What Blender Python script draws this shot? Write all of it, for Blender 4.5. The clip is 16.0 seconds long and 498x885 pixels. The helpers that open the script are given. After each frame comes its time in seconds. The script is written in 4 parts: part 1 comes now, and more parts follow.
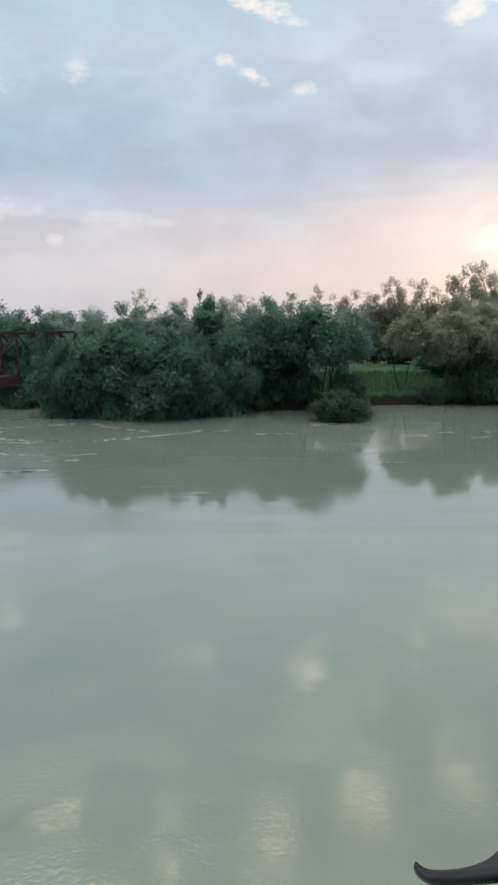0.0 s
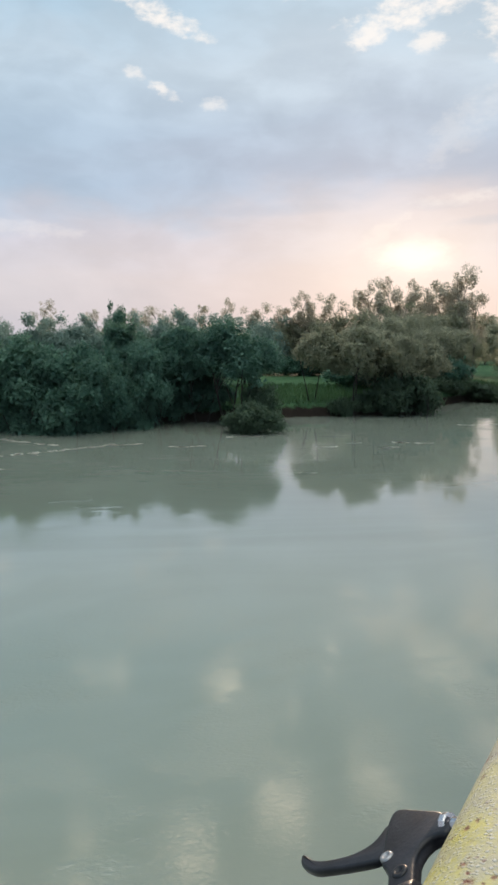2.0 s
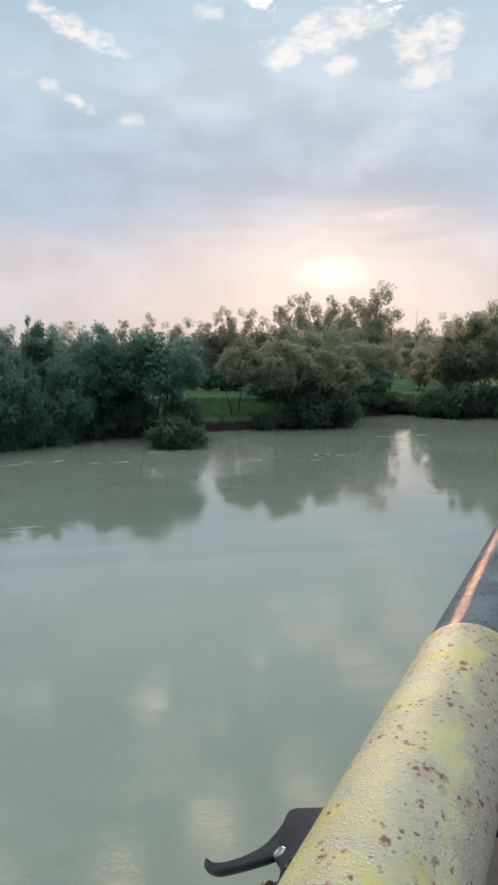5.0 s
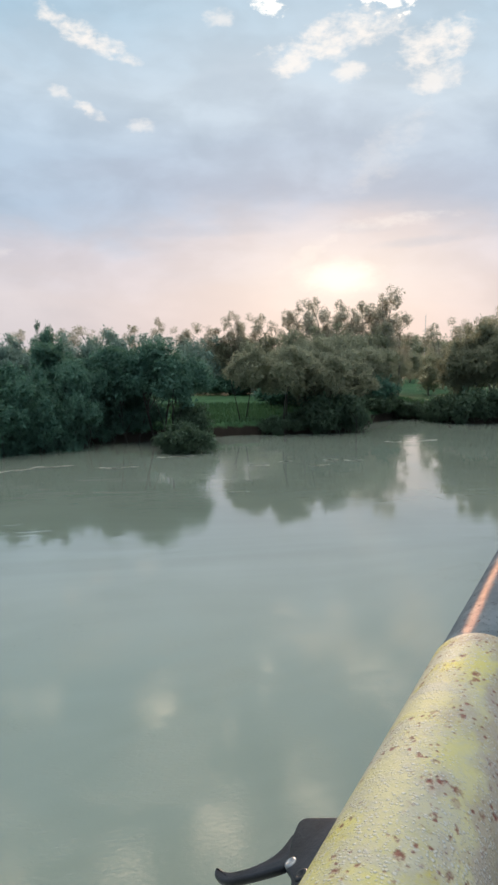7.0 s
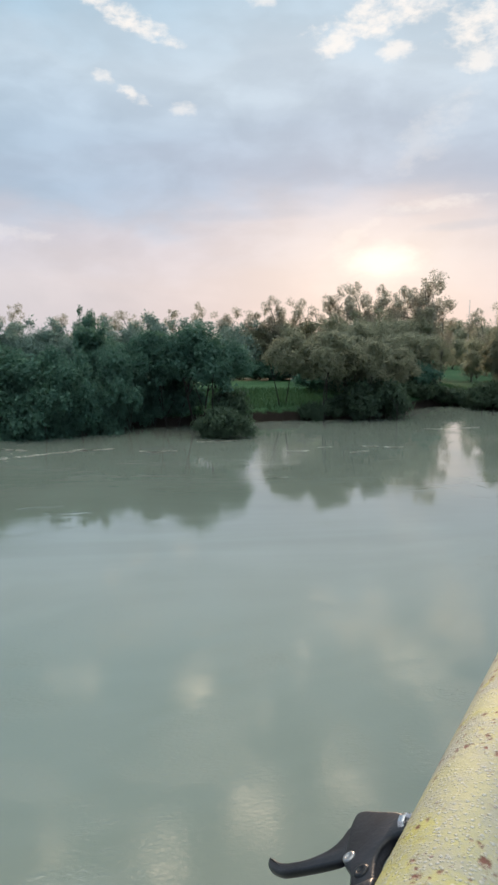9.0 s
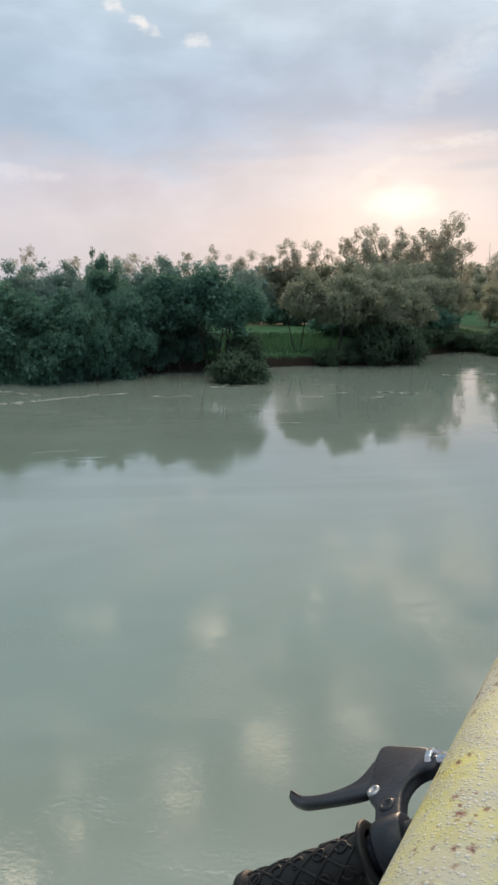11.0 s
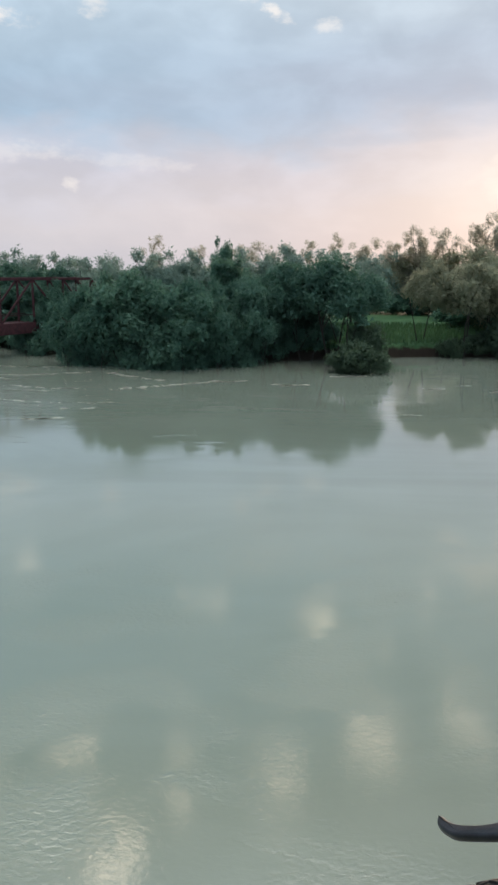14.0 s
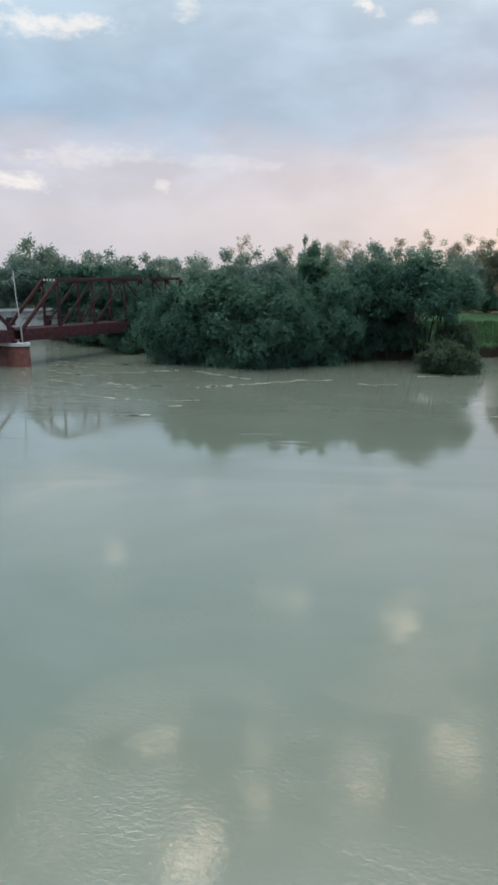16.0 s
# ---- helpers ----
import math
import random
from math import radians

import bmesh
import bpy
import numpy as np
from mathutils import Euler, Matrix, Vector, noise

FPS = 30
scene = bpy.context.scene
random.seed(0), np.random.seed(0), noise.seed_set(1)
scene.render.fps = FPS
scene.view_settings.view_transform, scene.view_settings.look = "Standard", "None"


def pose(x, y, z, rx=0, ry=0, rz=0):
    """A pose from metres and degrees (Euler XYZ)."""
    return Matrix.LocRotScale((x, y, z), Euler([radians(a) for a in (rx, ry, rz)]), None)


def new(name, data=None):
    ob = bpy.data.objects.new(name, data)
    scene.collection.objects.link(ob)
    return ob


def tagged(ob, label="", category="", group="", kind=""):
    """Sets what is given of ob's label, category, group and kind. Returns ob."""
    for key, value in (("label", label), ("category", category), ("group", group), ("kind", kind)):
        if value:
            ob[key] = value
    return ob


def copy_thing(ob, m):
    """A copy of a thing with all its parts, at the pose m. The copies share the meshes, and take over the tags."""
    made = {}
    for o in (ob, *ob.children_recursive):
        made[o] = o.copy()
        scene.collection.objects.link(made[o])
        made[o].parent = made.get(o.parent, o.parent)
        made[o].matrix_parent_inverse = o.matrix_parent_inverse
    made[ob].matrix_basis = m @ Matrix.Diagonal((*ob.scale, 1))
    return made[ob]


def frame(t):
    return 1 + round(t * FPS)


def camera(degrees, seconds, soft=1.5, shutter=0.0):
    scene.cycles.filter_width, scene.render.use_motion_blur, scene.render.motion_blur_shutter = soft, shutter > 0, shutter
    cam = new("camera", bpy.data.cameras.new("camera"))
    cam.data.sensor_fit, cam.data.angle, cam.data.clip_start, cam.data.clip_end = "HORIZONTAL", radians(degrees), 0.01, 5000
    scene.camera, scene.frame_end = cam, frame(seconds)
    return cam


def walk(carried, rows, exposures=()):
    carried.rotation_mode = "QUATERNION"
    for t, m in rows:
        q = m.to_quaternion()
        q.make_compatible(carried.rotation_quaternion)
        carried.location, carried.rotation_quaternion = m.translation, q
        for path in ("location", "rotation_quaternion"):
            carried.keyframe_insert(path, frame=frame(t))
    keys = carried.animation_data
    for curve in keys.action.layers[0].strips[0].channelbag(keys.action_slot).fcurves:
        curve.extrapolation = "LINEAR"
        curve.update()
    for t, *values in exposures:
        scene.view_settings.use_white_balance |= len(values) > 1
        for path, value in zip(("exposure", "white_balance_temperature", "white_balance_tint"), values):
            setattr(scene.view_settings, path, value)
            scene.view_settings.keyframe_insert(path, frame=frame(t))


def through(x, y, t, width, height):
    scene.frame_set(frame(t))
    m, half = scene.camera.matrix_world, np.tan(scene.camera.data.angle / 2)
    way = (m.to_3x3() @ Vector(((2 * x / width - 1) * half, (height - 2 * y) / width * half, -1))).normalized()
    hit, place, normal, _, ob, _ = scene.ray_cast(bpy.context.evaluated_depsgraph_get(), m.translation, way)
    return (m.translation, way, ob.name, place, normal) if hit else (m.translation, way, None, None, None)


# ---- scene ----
cam = camera(38.17, 16.0, soft=2.8)
PATH = [
    (0.0, -0.019, -0.004, 8.012, -0.00, -9.50, 0.00),
    (0.5, -0.012, -0.007, 8.012, -2.65, -8.84, -0.61),
    (1.0, -0.005, -0.002, 8.006, -4.22, -8.53, -0.63),
    (1.5, -0.000, -0.001, 8.001, -5.64, -8.72, -0.72),
    (2.0, 0.002, -0.015, 8.008, -6.91, -8.49, -0.40),
    (2.5, 0.005, -0.024, 8.012, -8.41, -8.08, -0.43),
    (3.0, 0.007, -0.040, 8.021, -9.99, -7.50, -0.52),
    (3.5, 0.011, -0.049, 8.022, -11.64, -7.63, -0.52),
    (4.0, 0.014, -0.052, 8.023, -12.40, -7.68, -0.43),
    (6.5, 0.019, -0.062, 8.027, -13.28, -6.72, -0.10),
    (7.0, 0.015, -0.057, 8.028, -12.38, -6.93, -0.23),
    (7.5, 0.010, -0.051, 8.027, -11.21, -7.11, -0.26),
    (8.0, 0.007, -0.045, 8.025, -10.42, -7.32, -0.35),
    (8.5, 0.003, -0.040, 8.025, -9.70, -7.50, -0.70),
    (9.0, 0.003, -0.034, 8.021, -9.23, -8.12, -0.48),
    (11.5, -0.001, -0.002, 7.998, -7.70, -12.91, -0.45),
    (12.0, -0.004, -0.002, 8.000, -6.85, -12.98, -0.24),
    (12.5, -0.010, 0.006, 8.001, -4.79, -13.11, -0.59),
    (13.0, -0.015, 0.015, 7.999, -3.12, -13.23, -0.67),
    (13.5, -0.021, 0.022, 7.997, -0.88, -13.55, -0.63),
    (14.0, -0.030, 0.016, 8.007, 1.37, -13.44, -0.67),
    (14.5, -0.040, 0.012, 8.017, 3.20, -13.57, -0.59),
    (15.0, -0.040, -0.001, 8.017, 5.11, -13.78, -0.65),
    (15.5, -0.040, -0.008, 8.017, 6.51, -13.82, -0.28),
    (16.0, -0.040, -0.011, 8.017, 8.12, -13.57, -0.11),
]
walk(cam, [(t, pose(x, y, z, 90 + pitch, roll, yaw)) for t, x, y, z, yaw, pitch, roll in PATH])

# ---- light: hazy evening sky with the sun low behind thin cloud ----
SUN_AZ, SUN_EL = 19.4, 6.0          # degrees; azimuth from +y towards +x


def link(tree, value, socket):
    if isinstance(value, bpy.types.NodeSocket):
        tree.links.new(value, socket)
    elif value is not None:
        socket.default_value = value


class Nodes:
    """Short calls for building a node tree."""

    def __init__(self, tree):
        self.tree = tree
        tree.nodes.clear()

    def add(self, kind):
        return self.tree.nodes.new(kind)

    def math(self, op, a, b=None, c=None, clamp=False):
        node = self.add("ShaderNodeMath")
        node.operation, node.use_clamp = op, clamp
        for value, socket in zip((a, b, c), node.inputs):
            link(self.tree, value, socket)
        return node.outputs[0]

    def mix(self, f, a, b, blend="MIX"):
        node = self.add("ShaderNodeMix")
        node.data_type, node.blend_type = "RGBA", blend
        for value, socket in ((f, node.inputs[0]), (a, node.inputs[6]), (b, node.inputs[7])):
            link(self.tree, (*value, 1) if isinstance(value, tuple) and len(value) == 3 else value, socket)
        return node.outputs[2]

    def noise(self, vector, scale, detail=4, rough=0.55, distort=0.0):
        node = self.add("ShaderNodeTexNoise")
        link(self.tree, vector, node.inputs["Vector"])
        for key, value in (("Scale", scale), ("Detail", detail), ("Roughness", rough), ("Distortion", distort)):
            node.inputs[key].default_value = value
        return node.outputs["Fac"]

    def ramp(self, fac, stops, mode="LINEAR"):
        node = self.add("ShaderNodeValToRGB")
        node.color_ramp.interpolation = mode
        ramp = node.color_ramp.elements
        while len(ramp) < len(stops):
            ramp.new(0.5)
        for element, (at, colour) in zip(ramp, stops):
            element.position = at
            element.color = (*colour, 1) if isinstance(colour, tuple) else (colour, colour, colour, 1)
        link(self.tree, fac, node.inputs[0])
        return node.outputs[0]

    def smooth(self, value, low, high):
        node = self.add("ShaderNodeMapRange")
        node.interpolation_type = "SMOOTHSTEP"
        for v, socket in zip((value, low, high, 0.0, 1.0), node.inputs):
            link(self.tree, v, socket)
        return node.outputs[0]

    def mapping(self, vector, scale=(1, 1, 1), turn=(0, 0, 0)):
        node = self.add("ShaderNodeMapping")
        link(self.tree, vector, node.inputs[0])
        node.inputs["Scale"].default_value = scale
        node.inputs["Rotation"].default_value = turn
        return node.outputs[0]

    def bump(self, height, strength, distance=0.02, normal=None):
        node = self.add("ShaderNodeBump")
        link(self.tree, height, node.inputs["Height"])
        link(self.tree, normal, node.inputs["Normal"])
        node.inputs["Strength"].default_value, node.inputs["Distance"].default_value = strength, distance
        return node.outputs[0]


def srgb(r, g, b):
    return tuple(((v / 255 + 0.055) / 1.055) ** 2.4 if v > 10 else v / 255 / 12.92 for v in (r, g, b))


def make_sky():
    world = bpy.data.worlds.new("evening_sky")
    world.use_nodes = True
    scene.world = world
    n = Nodes(world.node_tree)
    way = n.add("ShaderNodeTexCoord").outputs["Generated"]
    xyz = n.add("ShaderNodeSeparateXYZ")
    link(n.tree, way, xyz.inputs[0])
    x, y, z = xyz.outputs
    deg = 57.29578
    az = n.math("MULTIPLY", n.math("ARCTAN2", x, y), deg)
    el = n.math("MULTIPLY", n.math("ARCSINE", z), deg)
    # cloud plane: flattens towards the horizon
    lift = n.math("ADD", n.math("MAXIMUM", z, 0.0), 0.16)
    plane = n.add("ShaderNodeCombineXYZ")
    link(n.tree, n.math("DIVIDE", x, lift), plane.inputs[0])
    link(n.tree, n.math("DIVIDE", y, lift), plane.inputs[1])
    flat = plane.outputs[0]
    # streaky banks of cloud in angles
    ang = n.add("ShaderNodeCombineXYZ")
    link(n.tree, n.math("MULTIPLY", az, 0.05), ang.inputs[0])
    link(n.tree, n.math("MULTIPLY", el, 0.16), ang.inputs[1])
    angles = ang.outputs[0]
    banks = n.noise(angles, 1.0, 6, 0.55, 0.3)
    soft = n.add("ShaderNodeCombineXYZ")
    link(n.tree, n.math("MULTIPLY", az, 0.07), soft.inputs[0])
    link(n.tree, n.math("MULTIPLY", el, 0.13), soft.inputs[1])
    wisps = n.noise(n.mapping(soft.outputs[0], (1, 1, 1), (0, 0, 0.30)), 2.0, 6, 0.50, 0.3)
    # sun distance in degrees
    da = n.math("SUBTRACT", az, SUN_AZ)
    de = n.math("SUBTRACT", el, SUN_EL)
    def spread(wa, we):
        q = n.math("ADD", n.math("POWER", n.math("DIVIDE", da, wa), 2.0), n.math("POWER", n.math("DIVIDE", de, we), 2.0))
        return n.math("POWER", 2.71828, n.math("MULTIPLY", q, -1.0))
    # the overcast by height: pink haze, blue-grey bank, paler above
    shift = n.math("ADD", el, n.math("MULTIPLY", n.math("SUBTRACT", banks, 0.5), 9.0))
    shift = n.math("ADD", shift, n.math("MULTIPLY", n.math("SUBTRACT", wisps, 0.5), 4.0))
    cool = n.ramp(n.math("DIVIDE", shift, 40.0), [
        (0.0, srgb(200, 202, 214)), (0.10, srgb(214, 211, 218)), (0.18, srgb(208, 209, 222)), (0.26, srgb(170, 196, 219)),
        (0.36, srgb(180, 203, 223)), (0.48, srgb(196, 216, 232)), (0.60, srgb(166, 200, 223)), (0.82, srgb(160, 192, 214)), (1.0, srgb(178, 194, 204))])
    warm = n.ramp(n.math("DIVIDE", shift, 40.0), [
        (0.0, srgb(222, 209, 210)), (0.10, srgb(232, 217, 217)), (0.20, srgb(226, 217, 222)), (0.29, srgb(191, 200, 218)),
        (0.38, srgb(191, 204, 221)), (0.48, srgb(208, 221, 233)), (0.60, srgb(200, 217, 230)), (0.82, srgb(196, 209, 218)), (1.0, srgb(200, 205, 206))])
    colour = n.mix(spread(26.0, 40.0), cool, warm)
    # lighter and darker streaks within the overcast
    streak = n.math("ADD", n.math("MULTIPLY", n.math("SUBTRACT", n.smooth(wisps, 0.36, 0.66), 0.5), 0.13), n.math("MULTIPLY", n.math("SUBTRACT", n.noise(angles, 5.0, 5, 0.55, 0.3), 0.5), 0.09))
    gain = n.math("ADD", 1.0, n.math("MULTIPLY", streak, n.smooth(el, -1.0, 8.0)))
    colour = n.mix(1.0, colour, gain, "MULTIPLY")
    # bright heaps of cloud overhead, out of view, added to fill in light from above
    heaps = n.noise(n.mapping(flat, (1, 1, 1), (0, 0, 0.5)), 5.2, 7, 0.55, 0.25)
    patch = n.noise(flat, 0.8, 2, 0.5)
    heap = n.smooth(n.math("ADD", heaps, n.math("MULTIPLY", n.math("SUBTRACT", patch, 0.5), 0.4)), 0.485, 0.61)
    heap = n.math("MULTIPLY", n.math("ADD", n.math("MULTIPLY", heap, 0.5), 0.3), n.smooth(el, 44.0, 58.0))
    edge = n.math("ADD", n.math("MULTIPLY", n.math("SUBTRACT", n.noise(soft.outputs[0], 7.0, 6, 0.6, 0.2), 0.5), 6.0),
                  n.math("MULTIPLY", n.math("SUBTRACT", n.noise(soft.outputs[0], 22.0, 4, 0.6, 0.2), 0.5), 2.2))
    warp_a = n.math("MULTIPLY", n.math("SUBTRACT", n.noise(soft.outputs[0], 3.4, 5, 0.6, 0.4), 0.5), 6.0)
    warp_e = n.math("MULTIPLY", n.math("SUBTRACT", n.noise(n.mapping(soft.outputs[0], (1, 1, 1), (0, 0, 1.2)), 4.2, 5, 0.6, 0.4), 0.5), 4.0)
    bent_a, bent_e = n.math("ADD", az, warp_a), n.math("ADD", el, warp_e)

    def heaped(rows, gain, outer, inner, rag, az, el):
        low = 0.0
        for a, e, wa, we, tilt, power in rows:
            ca, sa = math.cos(radians(tilt)), math.sin(radians(tilt))
            u, v = n.math("SUBTRACT", az, a), n.math("SUBTRACT", el, e)
            p = n.math("DIVIDE", n.math("ADD", n.math("MULTIPLY", u, ca), n.math("MULTIPLY", v, sa)), wa)
            q = n.math("DIVIDE", n.math("SUBTRACT", n.math("MULTIPLY", v, ca), n.math("MULTIPLY", u, sa)), we)
            far = n.math("ADD", n.math("ADD", n.math("MULTIPLY", p, p), n.math("MULTIPLY", q, q)), n.math("MULTIPLY", edge, rag))
            low = n.math("MAXIMUM", low, n.math("MULTIPLY", n.smooth(far, outer, inner), power * gain))
        return low

    low, bright = heaped(HEAPS, 0.85, 1.9, -0.6, 1.0, az, el), heaped(HIGH_HEAPS, 0.82, 1.25, -0.2, 1.1, bent_a, bent_e)
    for a, e, wa, we, tilt, power in BANKS:
        ca, sa = math.cos(radians(tilt)), math.sin(radians(tilt))
        u, v = n.math("SUBTRACT", az, a), n.math("SUBTRACT", el, e)
        p = n.math("DIVIDE", n.math("ADD", n.math("MULTIPLY", u, ca), n.math("MULTIPLY", v, sa)), wa)
        q = n.math("DIVIDE", n.math("SUBTRACT", n.math("MULTIPLY", v, ca), n.math("MULTIPLY", u, sa)), we)
        far = n.math("ADD", n.math("ADD", n.math("MULTIPLY", p, p), n.math("MULTIPLY", q, q)), n.math("MULTIPLY", edge, 0.35))
        colour = n.mix(n.math("MULTIPLY", n.smooth(far, 1.8, -0.4), power), colour, (0.46, 0.52, 0.64))
    colour = n.mix(low, colour, (1.10, 1.02, 0.95))
    colour = n.mix(bright, colour, (1.95, 1.76, 1.50))
    # the upper sky is brightened as well, as added fill
    colour = n.mix(1.0, colour, n.math("ADD", 1.0, n.math("MULTIPLY", n.smooth(el, 36.0, 54.0), 0.9)), "MULTIPLY")
    colour = n.mix(heap, colour, n.mix(n.smooth(el, 23.0, 32.0), (1.06, 0.98, 0.92), HIGH_CLOUD))
    # the sun's glow through the cloud
    colour = n.mix(n.math("MULTIPLY", spread(9.0, 3.6), 0.5), colour, (0.99, 0.90, 0.83))
    core = n.math("ADD", spread(3.5, 1.5), n.math("MULTIPLY", edge, 0.10))
    colour = n.mix(n.smooth(core, 0.2, 1.05), colour, (1.10, 1.06, 0.97))
    # away from the sun the evening sky is dimmer
    dot = n.math("ADD", n.math("MULTIPLY", x, math.sin(radians(SUN_AZ))), n.math("MULTIPLY", y, math.cos(radians(SUN_AZ))))
    dim = n.math("SUBTRACT", 1.0, n.math("MULTIPLY", n.smooth(dot, 0.25, -0.55), 0.12))
    colour = n.mix(1.0, colour, dim, "MULTIPLY")
    sky = n.add("ShaderNodeTexSky")
    sky.sky_type, sky.sun_disc = "NISHITA", False
    sky.sun_elevation, sky.sun_rotation = radians(SUN_EL), radians(SUN_AZ)
    clear = n.mix(1.0, sky.outputs[0], (0.1, 0.1, 0.1), "MULTIPLY")
    colour = n.mix(0.96, clear, colour)
    back = n.add("ShaderNodeBackground")
    link(n.tree, colour, back.inputs[0])
    back.inputs[1].default_value = 1.0
    link(n.tree, back.outputs[0], n.add("ShaderNodeOutputWorld").inputs[0])


# heaps of bright cloud: azimuth, elevation, half width, half height, tilt, brightness
HIGH_CLOUD = (3.1, 2.96, 2.6)
HEAPS = [(0.2, 22.1, 3.4, 0.6, -20, 1.0), (19.0, 22.4, 4.2, 1.1, 14, 0.95), (15.8, 21.0, 1.5, 0.8, 20, 0.9), (26.0, 21.6, 2.6, 1.1, 12, 0.95),
         (26.2, 19.4, 1.7, 0.9, 8, 0.75), (19.8, 20.2, 1.1, 0.6, 10, 0.8), (0.5, 17.3, 1.1, 0.4, -20, 0.8), (-1.8, 18.4, 0.7, 0.4, -20, 0.6),
         (4.4, 16.6, 0.9, 0.45, 0, 0.55), (-22.4, 16.1, 4.6, 0.7, 2, 0.75), (-26.0, 17.6, 1.4, 0.6, -8, 0.7), (-25.0, 6.1, 2.0, 0.6, -6, 0.75), (-19.5, 8.0, 5.0, 0.7, 3, 0.30), (-10.0, 7.6, 4.5, 0.5, -3, 0.22),
         (-23.6, 7.9, 1.0, 0.4, 0, 0.45), (-14.6, 6.0, 0.6, 0.4, -30, 0.5), (-12.6, 17.4, 0.8, 0.6, 10, 0.5), (10.0, 23.6, 1.0, 0.5, 0, 0.6), (22.6, 14.8, 3.4, 1.3, 42, 0.18), (23.0, 10.0, 4.0, 0.4, 6, 0.35), (17.0, 7.8, 2.2, 0.5, 30, 0.35)]
# sunlit heaps high up, seen only in the river
HIGH_HEAPS = [(-5.2, 25.9, 2.0, 1.0, 0, 0.55), (5.8, 27.8, 2.0, 2.0, 0, 0.95), (9.9, 35.0, 3.0, 1.8, 5, 0.9), (14.1, 24.6, 1.4, 1.0, 0, 0.8), (10.1, 28.4, 1.3, 0.8, 10, 0.6),
         (23.4, 25.2, 2.2, 1.3, 25, 0.95), (-16.8, 35.6, 2.2, 1.2, -12, 1.0), (-7.0, 37.8, 1.3, 2.6, 0, 0.75), (-25.2, 38.4, 3.4, 1.8, 0, 1.0), (-13.8, 42.8, 2.8, 2.4, 10, 1.0),
         (-20.3, 22.4, 1.6, 1.6, 0, 0.4), (1.6, 37.6, 3.0, 1.5, 0, 0.85), (18.0, 33.0, 3.4, 1.8, 15, 0.6), (30.0, 30.0, 4.0, 2.0, 10, 0.8)]
# banks of thicker grey cloud, in the same terms
BANKS = [(27.0, 12.6, 7.0, 1.7, 4, 0.5), (25.5, 8.5, 3.4, 0.35, 4, 0.45), (20.6, 9.6, 2.6, 0.4, 0, 0.3), (11.0, 12.4, 7.0, 0.8, -3, 0.4), (2.0, 13.6, 6.0, 0.7, 3, 0.3), (-12.0, 12.0, 10.0, 1.2, 2, 0.25),
         (9.0, 9.4, 6.0, 0.4, 2, 0.25)]
make_sky()
sun = new("sun", bpy.data.lights.new("sun", "SUN"))
sun.data.energy, sun.data.angle, sun.data.color = 2.5, radians(6), (1.0, 0.72, 0.5)
to_sun = Vector((math.sin(radians(SUN_AZ)) * math.cos(radians(SUN_EL)), math.cos(radians(SUN_AZ)) * math.cos(radians(SUN_EL)), math.sin(radians(SUN_EL))))
sun.matrix_world = Matrix.Translation((0, 0, 60)) @ to_sun.to_track_quat("Z", "Y").to_matrix().to_4x4()


# ---- materials ----
def material(name):
    m = bpy.data.materials.new(name)
    m.use_nodes = True
    return m, Nodes(m.node_tree)


def finish(n, colour, rough=0.6, normal=None, **more):
    shader = n.add("ShaderNodeBsdfPrincipled")
    for key, value in (("Base Color", colour), ("Roughness", rough), ("Normal", normal), *more.items()):
        link(n.tree, (*value, 1) if isinstance(value, tuple) and len(value) == 3 else value, shader.inputs[key.replace("_", " ")])
    out = n.add("ShaderNodeOutputMaterial")
    link(n.tree, shader.outputs[0], out.inputs[0])
    return shader, out


def place(n):
    return n.add("ShaderNodeTexCoord").outputs["Object"]


def plain(name, dark, light, rough=0.6, scale=6.0, bump=0.3, metal=0.0, fine=60.0, deep=0.004, gloss=0.5):
    """A surface whose colour wanders between two tones, with grain."""
    m, n = material(name)
    p = place(n)
    tone = n.math("ADD", n.math("MULTIPLY", n.noise(p, scale, 5, 0.6), 0.7), n.math("MULTIPLY", n.noise(p, fine, 3), 0.3))
    finish(n, n.mix(n.smooth(tone, 0.36, 0.66), dark, light), n.math("ADD", n.math("MULTIPLY", n.noise(p, scale * 3), 0.3), rough - 0.15),
           n.bump(n.noise(p, fine, 4), bump, deep), Metallic=metal, Specular_IOR_Level=gloss)
    return m


def foliage(name, dark, light, through, thinness=0.46):
    """Leaves whose tone wanders from bough to bough and from leaf to leaf."""
    m, n = material(name)
    info = n.add("ShaderNodeObjectInfo").outputs["Random"]
    leaf = n.add("ShaderNodeNewGeometry").outputs["Random Per Island"]
    clump = n.noise(place(n), 0.8, 3)
    tone = n.math("ADD", n.math("MULTIPLY", leaf, 0.18), n.math("ADD", n.math("MULTIPLY", clump, 0.62), n.math("MULTIPLY", info, 0.20)))
    colour = n.mix(n.smooth(tone, 0.25, 0.92), dark, light)
    shader, out = finish(n, colour, 0.55)
    shader.inputs["Specular IOR Level"].default_value = 0.25
    thin = n.add("ShaderNodeBsdfTranslucent")
    link(n.tree, n.mix(0.5, colour, through), thin.inputs[0])
    both = n.add("ShaderNodeMixShader")
    both.inputs[0].default_value = thinness
    link(n.tree, shader.outputs[0], both.inputs[1])
    link(n.tree, thin.outputs[0], both.inputs[2])
    link(n.tree, both.outputs[0], out.inputs[0])
    return m


